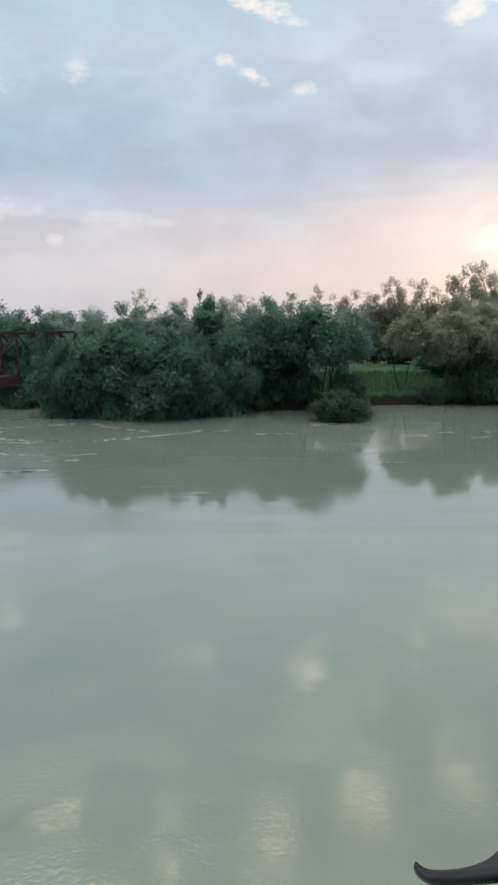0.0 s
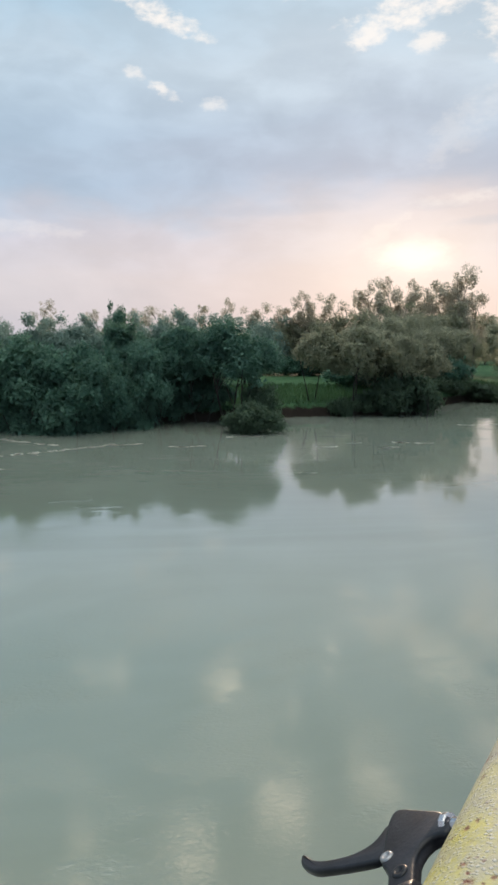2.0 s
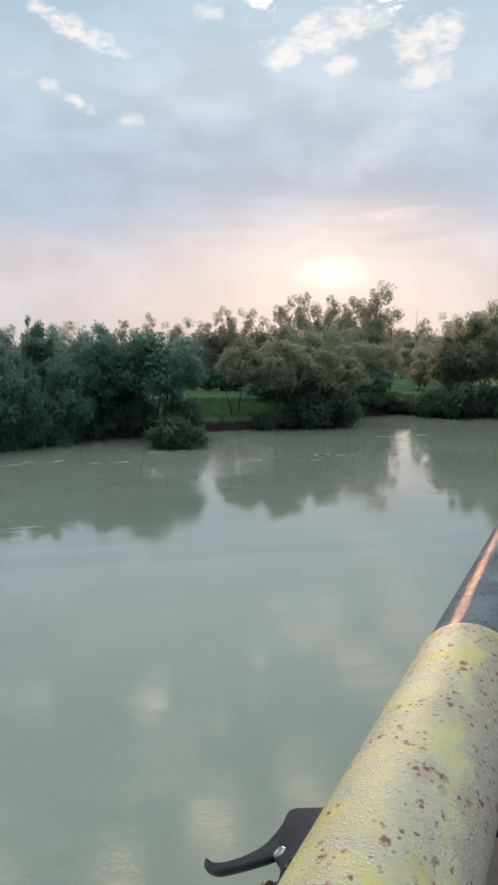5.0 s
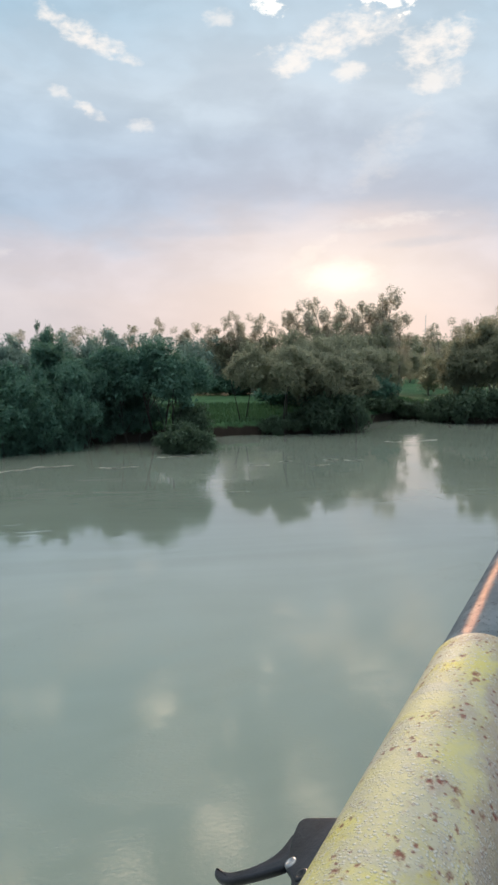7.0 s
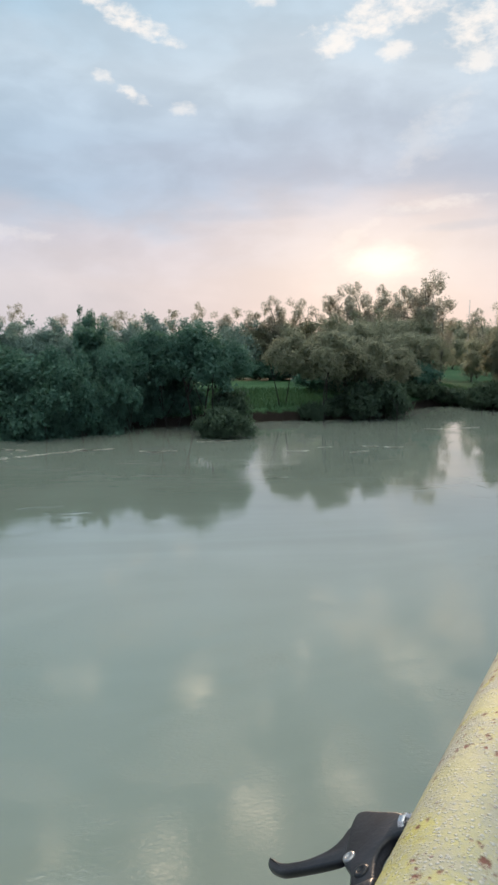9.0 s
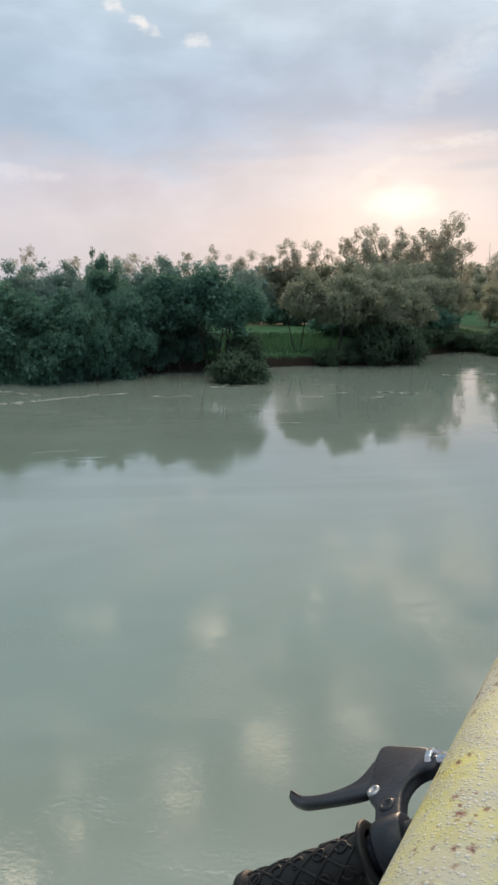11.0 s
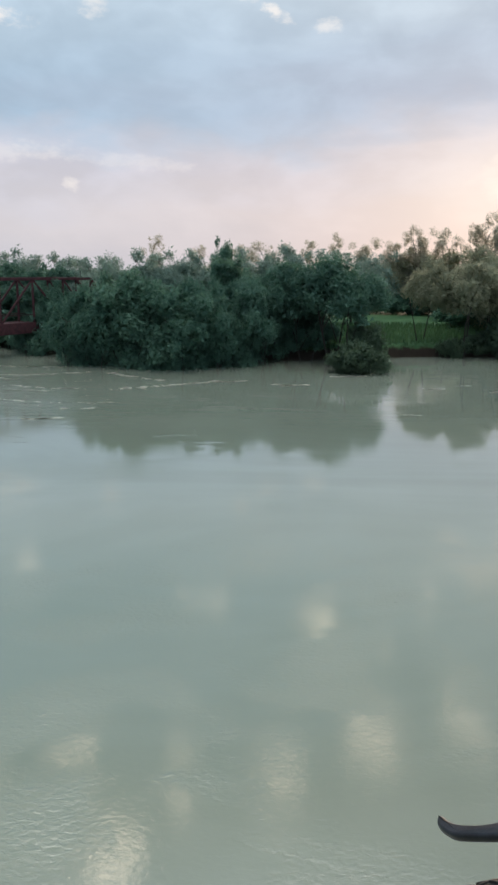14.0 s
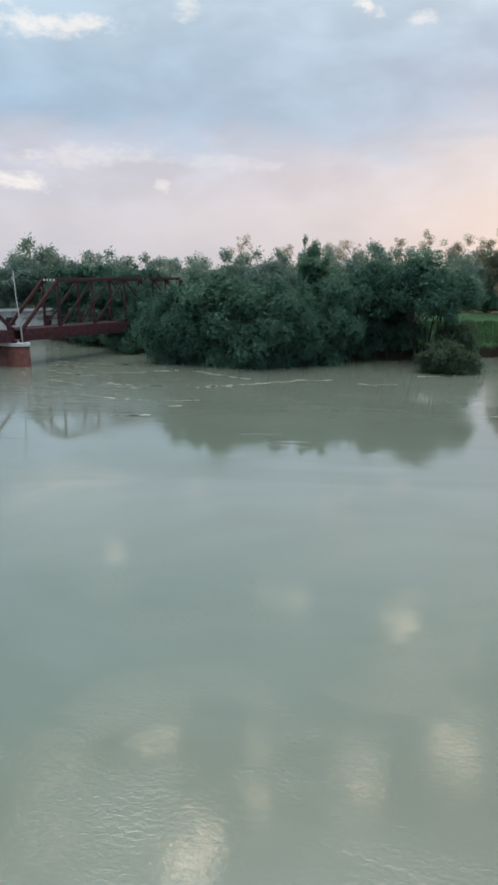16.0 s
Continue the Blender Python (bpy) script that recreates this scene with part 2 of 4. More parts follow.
def make_water():
    m, n = material("river_water")
    p = place(n)
    swirl = n.noise(n.mapping(p, (0.05, 0.09, 1)), 1.0, 4, 0.6, 1.2)
    # silty olive water, painted paler far out to stand in for haze
    hazed_silt = n.mix(n.smooth(swirl, 0.35, 0.7), (0.212, 0.246, 0.204), (0.246, 0.280, 0.238))
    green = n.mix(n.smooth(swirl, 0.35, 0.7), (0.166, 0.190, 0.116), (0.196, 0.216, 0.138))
    xyz = n.add("ShaderNodeSeparateXYZ")
    link(n.tree, p, xyz.inputs[0])
    x, y = xyz.outputs[0], xyz.outputs[1]
    colour = n.mix(n.smooth(n.math("ADD", y, n.math("MULTIPLY", n.math("SUBTRACT", swirl, 0.5), 16.0)), 8.0, 34.0), green, hazed_silt)
    near = n.math("SUBTRACT", 1.0, n.smooth(y, 8.0, 40.0))
    # slow swell, then small ripples gathered in ruffled patches
    swell = n.bump(n.noise(n.mapping(p, (0.30, 0.62, 1), (0, 0, 0.1)), 1.0, 2, 0.5, 0.5), 0.03, 0.10)
    ruffled = n.smooth(n.noise(n.mapping(p, (0.22, 0.34, 1)), 1.0, 4, 0.6, 1.0), 0.45, 0.68)
    chop = n.math("SUBTRACT", n.noise(n.mapping(p, (1.9, 3.4, 1), (0, 0, 0.15)), 1.0, 3, 0.55, 0.35), 0.5)
    fine = n.math("SUBTRACT", n.noise(n.mapping(p, (7.0, 11.0, 1)), 1.0, 3, 0.6, 0.5), 0.5)
    height = n.math("MULTIPLY", chop, n.math("ADD", n.math("MULTIPLY", ruffled, n.math("ADD", n.math("MULTIPLY", near, 0.08), 0.13)), 0.018))
    height = n.math("ADD", height, n.math("MULTIPLY", n.math("MULTIPLY", fine, near), n.math("ADD", n.math("MULTIPLY", ruffled, 0.36), 0.055)))
    # the current beyond: eddies with short waves, thin curling crests between them
    far = n.smooth(y, 30.0, 46.0)
    eddy = n.smooth(n.noise(n.mapping(p, (0.07, 0.12, 1)), 1.0, 3, 0.6, 0.9), 0.46, 0.62)
    streak = n.math("SUBTRACT", n.noise(n.mapping(p, (0.5, 1.7, 1), (0, 0, 0.12)), 1.0, 4, 0.6, 0.9), 0.5)
    left = n.math("MULTIPLY", n.smooth(x, -3.0, -15.0), n.smooth(y, 32.0, 44.0))
    race = n.math("MULTIPLY", streak, n.math("MULTIPLY", far, n.math("ADD", n.math("MULTIPLY", eddy, 0.55), n.math("MULTIPLY", left, 1.1))))
    curl = n.noise(n.mapping(p, (0.10, 0.21, 1), (0, 0, 0.25)), 1.0, 2, 0.5, 2.2)
    crest = n.smooth(n.math("ABSOLUTE", n.math("SUBTRACT", curl, 0.5)), 0.045, 0.0)
    crest = n.math("MULTIPLY", crest, n.math("MULTIPLY", n.smooth(n.noise(n.mapping(p, (0.16, 0.2, 1)), 1.0, 3, 0.6), 0.54, 0.66), n.smooth(y, 20.0, 40.0)))
    height = n.math("ADD", height, n.math("ADD", race, n.math("MULTIPLY", crest, 0.16)))
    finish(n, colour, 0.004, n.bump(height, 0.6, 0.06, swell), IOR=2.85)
    return m


def make_pipe_paint():
    m, n = material("weathered_yellow_paint")
    p = place(n)
    grain = n.noise(p, 330, 4, 0.7)
    patch = n.noise(p, 9, 4, 0.55, 0.4)
    yellow = n.mix(n.smooth(patch, 0.40, 0.62), (0.48, 0.45, 0.27), (0.52, 0.48, 0.16))
    yellow = n.mix(n.smooth(n.noise(p, 20, 3, 0.5, 0.6), 0.56, 0.66), yellow, (0.48, 0.43, 0.07))
    # worn areas where pale primer grit shows through
    worn = n.smooth(n.math("ADD", n.noise(p, 24, 6, 0.66, 0.4), n.math("MULTIPLY", grain, 0.35)), 0.56, 0.76)
    base = n.mix(n.math("MULTIPLY", worn, 0.62), yellow, n.mix(grain, (0.27, 0.26, 0.235), (0.47, 0.46, 0.43)))
    axes = n.add("ShaderNodeSeparateXYZ")
    link(n.tree, p, axes.inputs[0])
    # the side towards the deck is rubbed down to a pinkish grey
    rubbed = n.smooth(n.math("ADD", n.math("MULTIPLY", axes.outputs[1], -13.0), n.math("MULTIPLY", n.math("SUBTRACT", n.noise(n.mapping(p, (0.7, 1, 1)), 15, 5, 0.62), 0.5), 3.0)), 0.02, 0.40)
    base = n.mix(n.math("MULTIPLY", rubbed, 0.7), base, n.mix(grain, (0.20, 0.165, 0.155), (0.40, 0.345, 0.33)))

    def spots(size, chance, small, large, ragged_by):
        cells = n.add("ShaderNodeTexVoronoi")
        cells.feature = "F1"
        link(n.tree, n.mapping(p, size, (0.3, 0.2, 0.1)), cells.inputs["Vector"])
        cells.inputs["Scale"].default_value = 1.0
        split = n.add("ShaderNodeSeparateColor")
        link(n.tree, cells.outputs["Color"], split.inputs[0])
        chosen = n.math("GREATER_THAN", split.outputs[0], chance)
        ragged = n.math("ADD", cells.outputs["Distance"], n.math("MULTIPLY", n.math("SUBTRACT", n.noise(p, 300, 4, 0.65), 0.5), ragged_by))
        reach = n.math("ADD", small, n.math("MULTIPLY", split.outputs[1], large))
        return n.math("MULTIPLY", n.smooth(n.math("SUBTRACT", ragged, reach), 0.22, -0.14), chosen)

    # raised pale crumbs of old paint
    crumbs = n.math("MAXIMUM", spots((390, 370, 370), 0.52, 0.12, 0.20, 0.7), n.math("MULTIPLY", spots((560, 540, 540), 0.5, 0.18, 0.2, 0.4), 0.7))
    crumbs = n.math("MULTIPLY", crumbs, n.smooth(n.noise(p, 30, 3, 0.5), 0.28, 0.50))
    base = n.mix(n.math("MULTIPLY", crumbs, 0.75), base, (0.50, 0.51, 0.53))
    # rust blisters, thicker on the rubbed side
    where = n.math("ADD", n.noise(p, 21, 3, 0.55), n.math("MULTIPLY", rubbed, 0.07))
    rust = n.math("MULTIPLY", spots((110, 125, 125), 0.56, 0.06, 0.22, 1.2), n.smooth(where, 0.42, 0.52))
    rust = n.math("MAXIMUM", rust, n.math("MULTIPLY", spots((210, 240, 240), 0.50, 0.06, 0.20, 1.1), n.smooth(where, 0.44, 0.54)))
    base = n.mix(n.math("MULTIPLY", rust, 0.9), base, n.mix(grain, (0.07, 0.018, 0.020), (0.25, 0.07, 0.055)))
    height = n.math("ADD", n.math("MULTIPLY", grain, 0.45), n.math("SUBTRACT", n.math("MULTIPLY", crumbs, 0.9), n.math("MULTIPLY", rust, 0.5)))
    height = n.math("ADD", height, n.math("MULTIPLY", n.noise(p, 120, 3, 0.6), 0.7))
    finish(n, base, n.math("ADD", n.math("MULTIPLY", grain, 0.2), 0.50), n.bump(height, 0.65, 0.0014), Specular_IOR_Level=0.17)
    return m


def make_grey_pipe():
    m, n = material("grey_steel_pipe")
    p = place(n)
    grain = n.noise(p, 260, 4, 0.6)
    base = n.mix(n.smooth(n.noise(p, 20, 5, 0.6), 0.35, 0.7), (0.110, 0.134, 0.156), (0.190, 0.222, 0.250))
    rust = n.smooth(n.noise(n.mapping(p, (1, 2, 2)), 60, 5, 0.6), 0.62, 0.70)
    base = n.mix(rust, base, (0.12, 0.06, 0.05))
    pits = n.smooth(n.noise(n.mapping(p, (1.3, 1, 1)), 330, 3, 0.6), 0.60, 0.68)
    base = n.mix(n.math("MULTIPLY", pits, 0.85), base, (0.03, 0.028, 0.03))
    relief = n.bump(n.math("SUBTRACT", n.math("MULTIPLY", grain, 0.45), pits), 0.7, 0.0012)
    shader, out = finish(n, base, 0.8, relief, Specular_IOR_Level=0.0)
    gloss = n.add("ShaderNodeBsdfGlossy")
    gloss.inputs["Color"].default_value = (0.0125, 0.0082, 0.0060, 1)
    link(n.tree, n.math("ADD", n.math("MULTIPLY", grain, 0.14), 0.13), gloss.inputs["Roughness"])
    link(n.tree, relief, gloss.inputs["Normal"])
    both = n.add("ShaderNodeAddShader")
    link(n.tree, shader.outputs[0], both.inputs[0])
    link(n.tree, gloss.outputs[0], both.inputs[1])
    link(n.tree, both.outputs[0], out.inputs[0])
    return m


def make_rubber():
    m, n = material("black_rubber")
    p = place(n)
    finish(n, n.mix(n.noise(p, 300, 4), (0.004, 0.004, 0.005), (0.012, 0.012, 0.013)), 0.55, n.bump(n.noise(p, 700, 3), 0.3, 0.0005), Specular_IOR_Level=0.3)
    return m


def make_ground_cover():
    """Wet mud on the cut bank, short grass on the field above it."""
    m, n = material("muddy_grassy_ground")
    p = place(n)
    xyz = n.add("ShaderNodeSeparateXYZ")
    link(n.tree, p, xyz.inputs[0])
    tone = n.noise(p, 1.3, 5, 0.6)
    mud = n.mix(tone, (0.017, 0.014, 0.012), (0.042, 0.033, 0.027))
    turf = n.mix(n.smooth(n.noise(p, 0.35, 5, 0.6), 0.35, 0.65), (0.034, 0.088, 0.042), (0.068, 0.140, 0.066))
    level = n.math("ADD", xyz.outputs[2], n.math("MULTIPLY", n.math("SUBTRACT", tone, 0.5), 0.8))
    finish(n, n.mix(n.smooth(level, 0.75, 1.1), mud, turf), 0.85, n.bump(n.noise(p, 5, 5), 0.8, 0.1), Specular_IOR_Level=0.08)
    return m


WATER = make_water()
YELLOW, GREY_PIPE, RUBBER = make_pipe_paint(), make_grey_pipe(), make_rubber()
BLACK = plain("black_coated_metal", (0.006, 0.007, 0.011), (0.018, 0.021, 0.030), 0.36, 40, 0.35, 0.0, 420, 0.0007, 0.42)
CHROME = plain("bright_plated_steel", (0.40, 0.42, 0.45), (0.60, 0.61, 0.64), 0.28, 60, 0.1, 1.0, 400, 0.0004)
STEEL = plain("dull_steel", (0.26, 0.27, 0.29), (0.42, 0.43, 0.45), 0.4, 80, 0.15, 0.8, 400, 0.0004)
LEAF = foliage("river_tree_leaf", (0.050, 0.122, 0.102), (0.144, 0.274, 0.214), (0.16, 0.28, 0.15))
# the next two stand in for distance haze: wood leaves painted paler
LEAF_FAR = foliage("hazed_far_leaf", (0.170, 0.270, 0.244), (0.290, 0.400, 0.360), (0.36, 0.42, 0.32), 0.5)
LEAF_HAZY = foliage("hazed_wood_leaf", (0.230, 0.262, 0.200), (0.350, 0.375, 0.290), (0.58, 0.54, 0.36), 0.58)
# grey-green eucalyptus, with warm haze painted in as a much paler leaf
LEAF_GREY_HAZED = foliage("hazed_eucalyptus_leaf", (0.32, 0.33, 0.28), (0.46, 0.46, 0.39), (0.74, 0.64, 0.50), 0.6)
LEAF_PALE = foliage("bush_leaf", (0.054, 0.134, 0.110), (0.178, 0.325, 0.245), (0.19, 0.31, 0.17))
# sun glare over the right-hand bank trees, painted in as lighter leaves
LEAF_GLARE = foliage("glare_paled_leaf", (0.165, 0.195, 0.142), (0.290, 0.330, 0.245), (0.54, 0.48, 0.32), 0.58)
LEAF_DARK = foliage("dark_bush_leaf", (0.050, 0.090, 0.064), (0.125, 0.190, 0.128), (0.16, 0.21, 0.10))
GRASS = foliage("grass_blade", (0.042, 0.108, 0.060), (0.090, 0.185, 0.10), (0.2, 0.28, 0.08))
BARK = plain("dark_bark", (0.018, 0.016, 0.014), (0.05, 0.044, 0.037), 0.85, 8, 0.8, 0.0, 40, 0.02)
BARK_PALE = plain("pale_bark", (0.13, 0.12, 0.10), (0.26, 0.24, 0.21), 0.8, 5, 0.5, 0.0, 40, 0.01)
SOIL = make_ground_cover()
RED_STEEL = plain("red_oxide_steel", (0.042, 0.018, 0.022), (0.090, 0.034, 0.040), 0.7, 3, 0.4, 0.0, 40, 0.004, 0.2)
RED_BRICK = plain("red_plastered_pier", (0.10, 0.034, 0.032), (0.19, 0.072, 0.062), 0.85, 2, 0.6, 0.0, 20, 0.01)
WHITE = plain("dirty_white_paint", (0.42, 0.44, 0.46), (0.68, 0.69, 0.70), 0.7, 2, 0.3, 0.0, 30, 0.003)
CONCRETE = plain("stained_concrete", (0.16, 0.15, 0.14), (0.30, 0.29, 0.27), 0.85, 3, 0.6, 0.0, 50, 0.005)
ROOF_GREY = plain("grey_roof_sheet", (0.16, 0.18, 0.2), (0.28, 0.3, 0.32), 0.6, 2, 0.4, 0.0, 20, 0.01)
ASPHALT = plain("worn_dark_deck", (0.025, 0.022, 0.02), (0.06, 0.052, 0.046), 0.85, 6, 0.6, 0.0, 120, 0.004)
DARK = plain("dark_opening", (0.012, 0.012, 0.012), (0.03, 0.03, 0.03), 0.7)
FOAM = plain("pale_foam", (0.45, 0.45, 0.38), (0.7, 0.7, 0.63), 0.8, 20, 0.5, 0.0, 80, 0.004)
POLE_GREY = plain("pale_painted_pole", (0.3, 0.32, 0.33), (0.5, 0.52, 0.53), 0.6, 3)


# ---- mesh helpers ----
def empty(name, m=None):
    ob = new(name)
    if m is not None:
        ob.matrix_world = m
    return ob


def part(name, shape, mat, parent=None, label="", smooth=True):
    """Links a bmesh, or a pair of vertices and faces, as one mesh object."""
    mesh = bpy.data.meshes.new(name)
    if isinstance(shape, bmesh.types.BMesh):
        shape.to_mesh(mesh)
        shape.free()
    else:
        mesh.from_pydata(shape[0], [], shape[1])
    if smooth:
        mesh.polygons.foreach_set("use_smooth", np.ones(len(mesh.polygons), bool))
    mesh.materials.append(mat)
    ob = new(name, mesh)
    ob.parent = parent
    return tagged(ob, label)


def box(bm, size, m=None, bevel=0.0):
    made = bmesh.ops.create_cube(bm, size=1.0, matrix=(m or Matrix()) @ Matrix.Diagonal((*size, 1)))
    if bevel:
        edges = list({e for v in made["verts"] for e in v.link_edges})
        bmesh.ops.bevel(bm, geom=edges, offset=bevel, segments=2, affect="EDGES", profile=0.6)
    return bm


def block(size, m=None, bevel=0.01):
    return box(bmesh.new(), size, m, bevel)


def beam(a, b, w, h, bevel=0.008, up=(0, 0, 1)):
    """A bar of rectangular section from a to b."""
    a, b = Vector(a), Vector(b)
    x = (b - a).normalized()
    y = Vector(up).cross(x)
    y = y.normalized() if y.length > 1e-4 else Vector((0, 1, 0))
    z = x.cross(y)
    m = Matrix((x, y, z)).transposed().to_4x4()
    m.translation = (a + b) / 2
    return block(((b - a).length, w, h), m, bevel)


def tube(path, radii, sides=8, cap=True, closed_loop=False):
    """Vertices and faces of a round bar along a path."""
    pts = [Vector(p) for p in path]
    if not hasattr(radii, "__len__"):
        radii = [radii] * len(pts)
    verts, faces = [], []
    side = None
    for i, p in enumerate(pts):
        d = (pts[min(i + 1, len(pts) - 1)] - pts[max(i - 1, 0)]).normalized()
        if side is None:
            side = d.orthogonal().normalized()
        side = (side - d * side.dot(d)).normalized()
        other = d.cross(side)
        for k in range(sides):
            a = 2 * math.pi * k / sides
            verts.append(p + (side * math.cos(a) + other * math.sin(a)) * radii[i])
    for i in range(len(pts) - 1):
        for k in range(sides):
            q = (k + 1) % sides
            faces.append((i * sides + k, i * sides + q, (i + 1) * sides + q, (i + 1) * sides + k))
    if cap:
        faces.append(tuple(reversed(range(sides))))
        faces.append(tuple((len(pts) - 1) * sides + k for k in range(sides)))
    return [tuple(v) for v in verts], faces


def joined(shapes):
    verts, faces = [], []
    for v, f in shapes:
        base = len(verts)
        verts += v
        faces += [tuple(i + base for i in q) for q in f]
    return verts, faces


def outline(points, thick, bevel=0.002, segments=2):
    """A plate with the given outline (x, y), thick about z = 0, with rounded edges."""
    bm = bmesh.new()
    face = bm.faces.new([bm.verts.new((x, y, -thick / 2)) for x, y in points])
    if face.normal.z > 0:
        face.normal_flip()
    more = bmesh.ops.extrude_face_region(bm, geom=[face])
    bmesh.ops.translate(bm, verts=[v for v in more["geom"] if isinstance(v, bmesh.types.BMVert)], vec=(0, 0, thick))
    bmesh.ops.recalc_face_normals(bm, faces=bm.faces)
    if bevel:
        rim = [e for e in bm.edges if abs(e.verts[0].co.z - e.verts[1].co.z) < 1e-6]
        bmesh.ops.bevel(bm, geom=rim, offset=bevel, segments=segments, affect="EDGES", profile=0.5)
    return bm


def rounded(points, turns=3):
    """A closed outline with its corners cut round."""
    for _ in range(turns):
        points = [q for a, b in zip(points, points[1:] + points[:1]) for q in (
            (a[0] * 0.75 + b[0] * 0.25, a[1] * 0.75 + b[1] * 0.25), (a[0] * 0.25 + b[0] * 0.75, a[1] * 0.25 + b[1] * 0.75))]
    return points


# ---- water and land ----
SHORE_X = [-400, -80, -45, -33, -27.6, -21, -18.5, -14, -8, -2, -0.6, 3.5, 11.5, 15.5, 20, 24, 29, 32.5, 37.7, 41, 42.4, 45, 48, 80, 400]
SHORE_Y = [180, 97, 85, 79, 76.5, 71, 67, 64.5, 63, 64, 65.5, 65.8, 68.6, 70, 70.4, 70.6, 74, 80, 85, 85.3, 80.4, 77.4, 78, 84, 150]


def shore(x):
    return np.interp(x, SHORE_X, SHORE_Y)


def ground_height(x, y):
    d = y - shore(x)
    k = min(max((d + 0.3) / 1.8, 0), 1)
    return -0.9 + 2.15 * k * k * (3 - 2 * k) + min(max(d - 2, 0), 60) * 0.004 + (0.12 * noise.noise((x * 0.6, y * 0.6, 0)) if d > 0 else 0)


def make_ground():
    xs = np.unique(np.concatenate([np.linspace(-42, 60, 340), np.linspace(-400, -42, 40), np.linspace(60, 400, 40), [-3000, -1500, 1500, 3000]]))
    ds = [-3, -1.2, -0.6, -0.3, 0, 0.3, 0.6, 0.9, 1.2, 1.6, 2.2, 3, 4.5, 7, 10, 14, 19, 25, 35, 50, 80, 150, 400, 1200, 3500]
    verts, faces = [], []
    for x in xs:
        edge = shore(x) + 0.45 * noise.noise((x * 0.7, 3.1, 0)) + 0.18 * noise.noise((x * 2.3, 7.7, 0))
        for d in ds:
            rough = 0.16 * noise.noise((x * 1.4, d * 1.7, 2.0)) if -0.4 < d < 8 else 0
            k = min(max((d + 0.3) / 1.8, 0), 1)
            z = -0.9 + 2.15 * k * k * (3 - 2 * k) + min(max(d - 2, 0), 60) * 0.004 + rough
            verts.append((x, edge + d, z))
    w = len(ds)
    for i in range(len(xs) - 1):
        for j in range(w - 1):
            faces.append((i * w + j, (i + 1) * w + j, (i + 1) * w + j + 1, i * w + j + 1))
    tagged(part("ground", (verts, faces), SOIL), "low muddy river bank with rough grassy field", "ground", kind="structure")
    water = part("water", block((6000, 6000, 2.0), pose(0, 0, -1.0), 0), WATER, smooth=False)
    tagged(water, "wide muddy grey-green river with gentle ripples", "river", kind="structure")


make_ground()

# ---- trees ----
def leaves(rng, lobes, count, size, droop=0.0, core=0.2):
    """Sprays of small pointed leaves on the boughs of a crown, given as lobes (centre, radii)."""
    centres = np.array([c for c, r in lobes])
    radii = np.array([r for c, r in lobes])
    weight = radii.prod(1) ** (2 / 3)
    per = 4
    sprays = count // per
    which = rng.choice(len(lobes), sprays, p=weight / weight.sum())
    u = rng.normal(size=(sprays, 3))
    u[:, 2] += 0.3
    u /= np.linalg.norm(u, axis=1)[:, None]
    # each bough is knobbly: its reach differs from side to side
    turn = rng.normal(size=(len(lobes), 3, 3)) * 2.0
    shift = rng.random((len(lobes), 3)) * 6.28
    waves = np.sin(np.einsum("nij,nj->ni", turn[which], u) + shift[which]).sum(1) / 3
    reach = 1.0 + 0.42 * waves
    depth = reach * (1 - 0.62 * rng.random(sprays) ** 1.5) + 0.05 * rng.normal(size=sprays)
    hub = centres[which] + u * radii[which] * depth[:, None]
    hub = np.repeat(hub, per, 0)
    out = np.repeat(u, per, 0)
    total = len(hub)
    along = rng.normal(size=(total, 3)) * 0.8 + out * 0.5 + np.array([0, 0, -droop])
    along /= np.linalg.norm(along, axis=1)[:, None] + 1e-9
    length = (size * (0.6 + 0.9 * rng.random(total)))[:, None]
    at = hub + along * length * (0.35 + 0.9 * rng.random((total, 1)))
    normal = out * 0.6 + rng.normal(size=(total, 3)) * 0.36 + np.array([0, 0, 0.7])
    normal -= along * (normal * along).sum(1)[:, None]
    normal /= np.linalg.norm(normal, axis=1)[:, None] + 1e-9
    across = np.cross(normal, along)
    inner = np.repeat(rng.random(sprays) < core, per)
    at[inner] = np.repeat(centres[which] + u * radii[which] * 0.5, per, 0)[inner] + rng.normal(size=(inner.sum(), 3)) * 0.25
    length[inner] *= 2.2
    wide = length * 0.4
    verts = np.stack([at - along * length * 0.45 + across * wide, at - along * length * 0.3 - across * wide, at + along * length * 0.75], 1).reshape(-1, 3)
    faces = np.arange(total * 3).reshape(-1, 3)
    return verts.tolist(), faces.tolist()


def limb_path(rng, a, b, bend):
    a, b = Vector(a), Vector(b)
    side = Vector(rng.normal(size=3)) * bend * (b - a).length
    return [a.lerp(b, s) + side * math.sin(s * math.pi) + Vector((0, 0, 0.12 * (b - a).length * math.sin(s * math.pi))) for s in (0, 0.25, 0.5, 0.75, 1)]


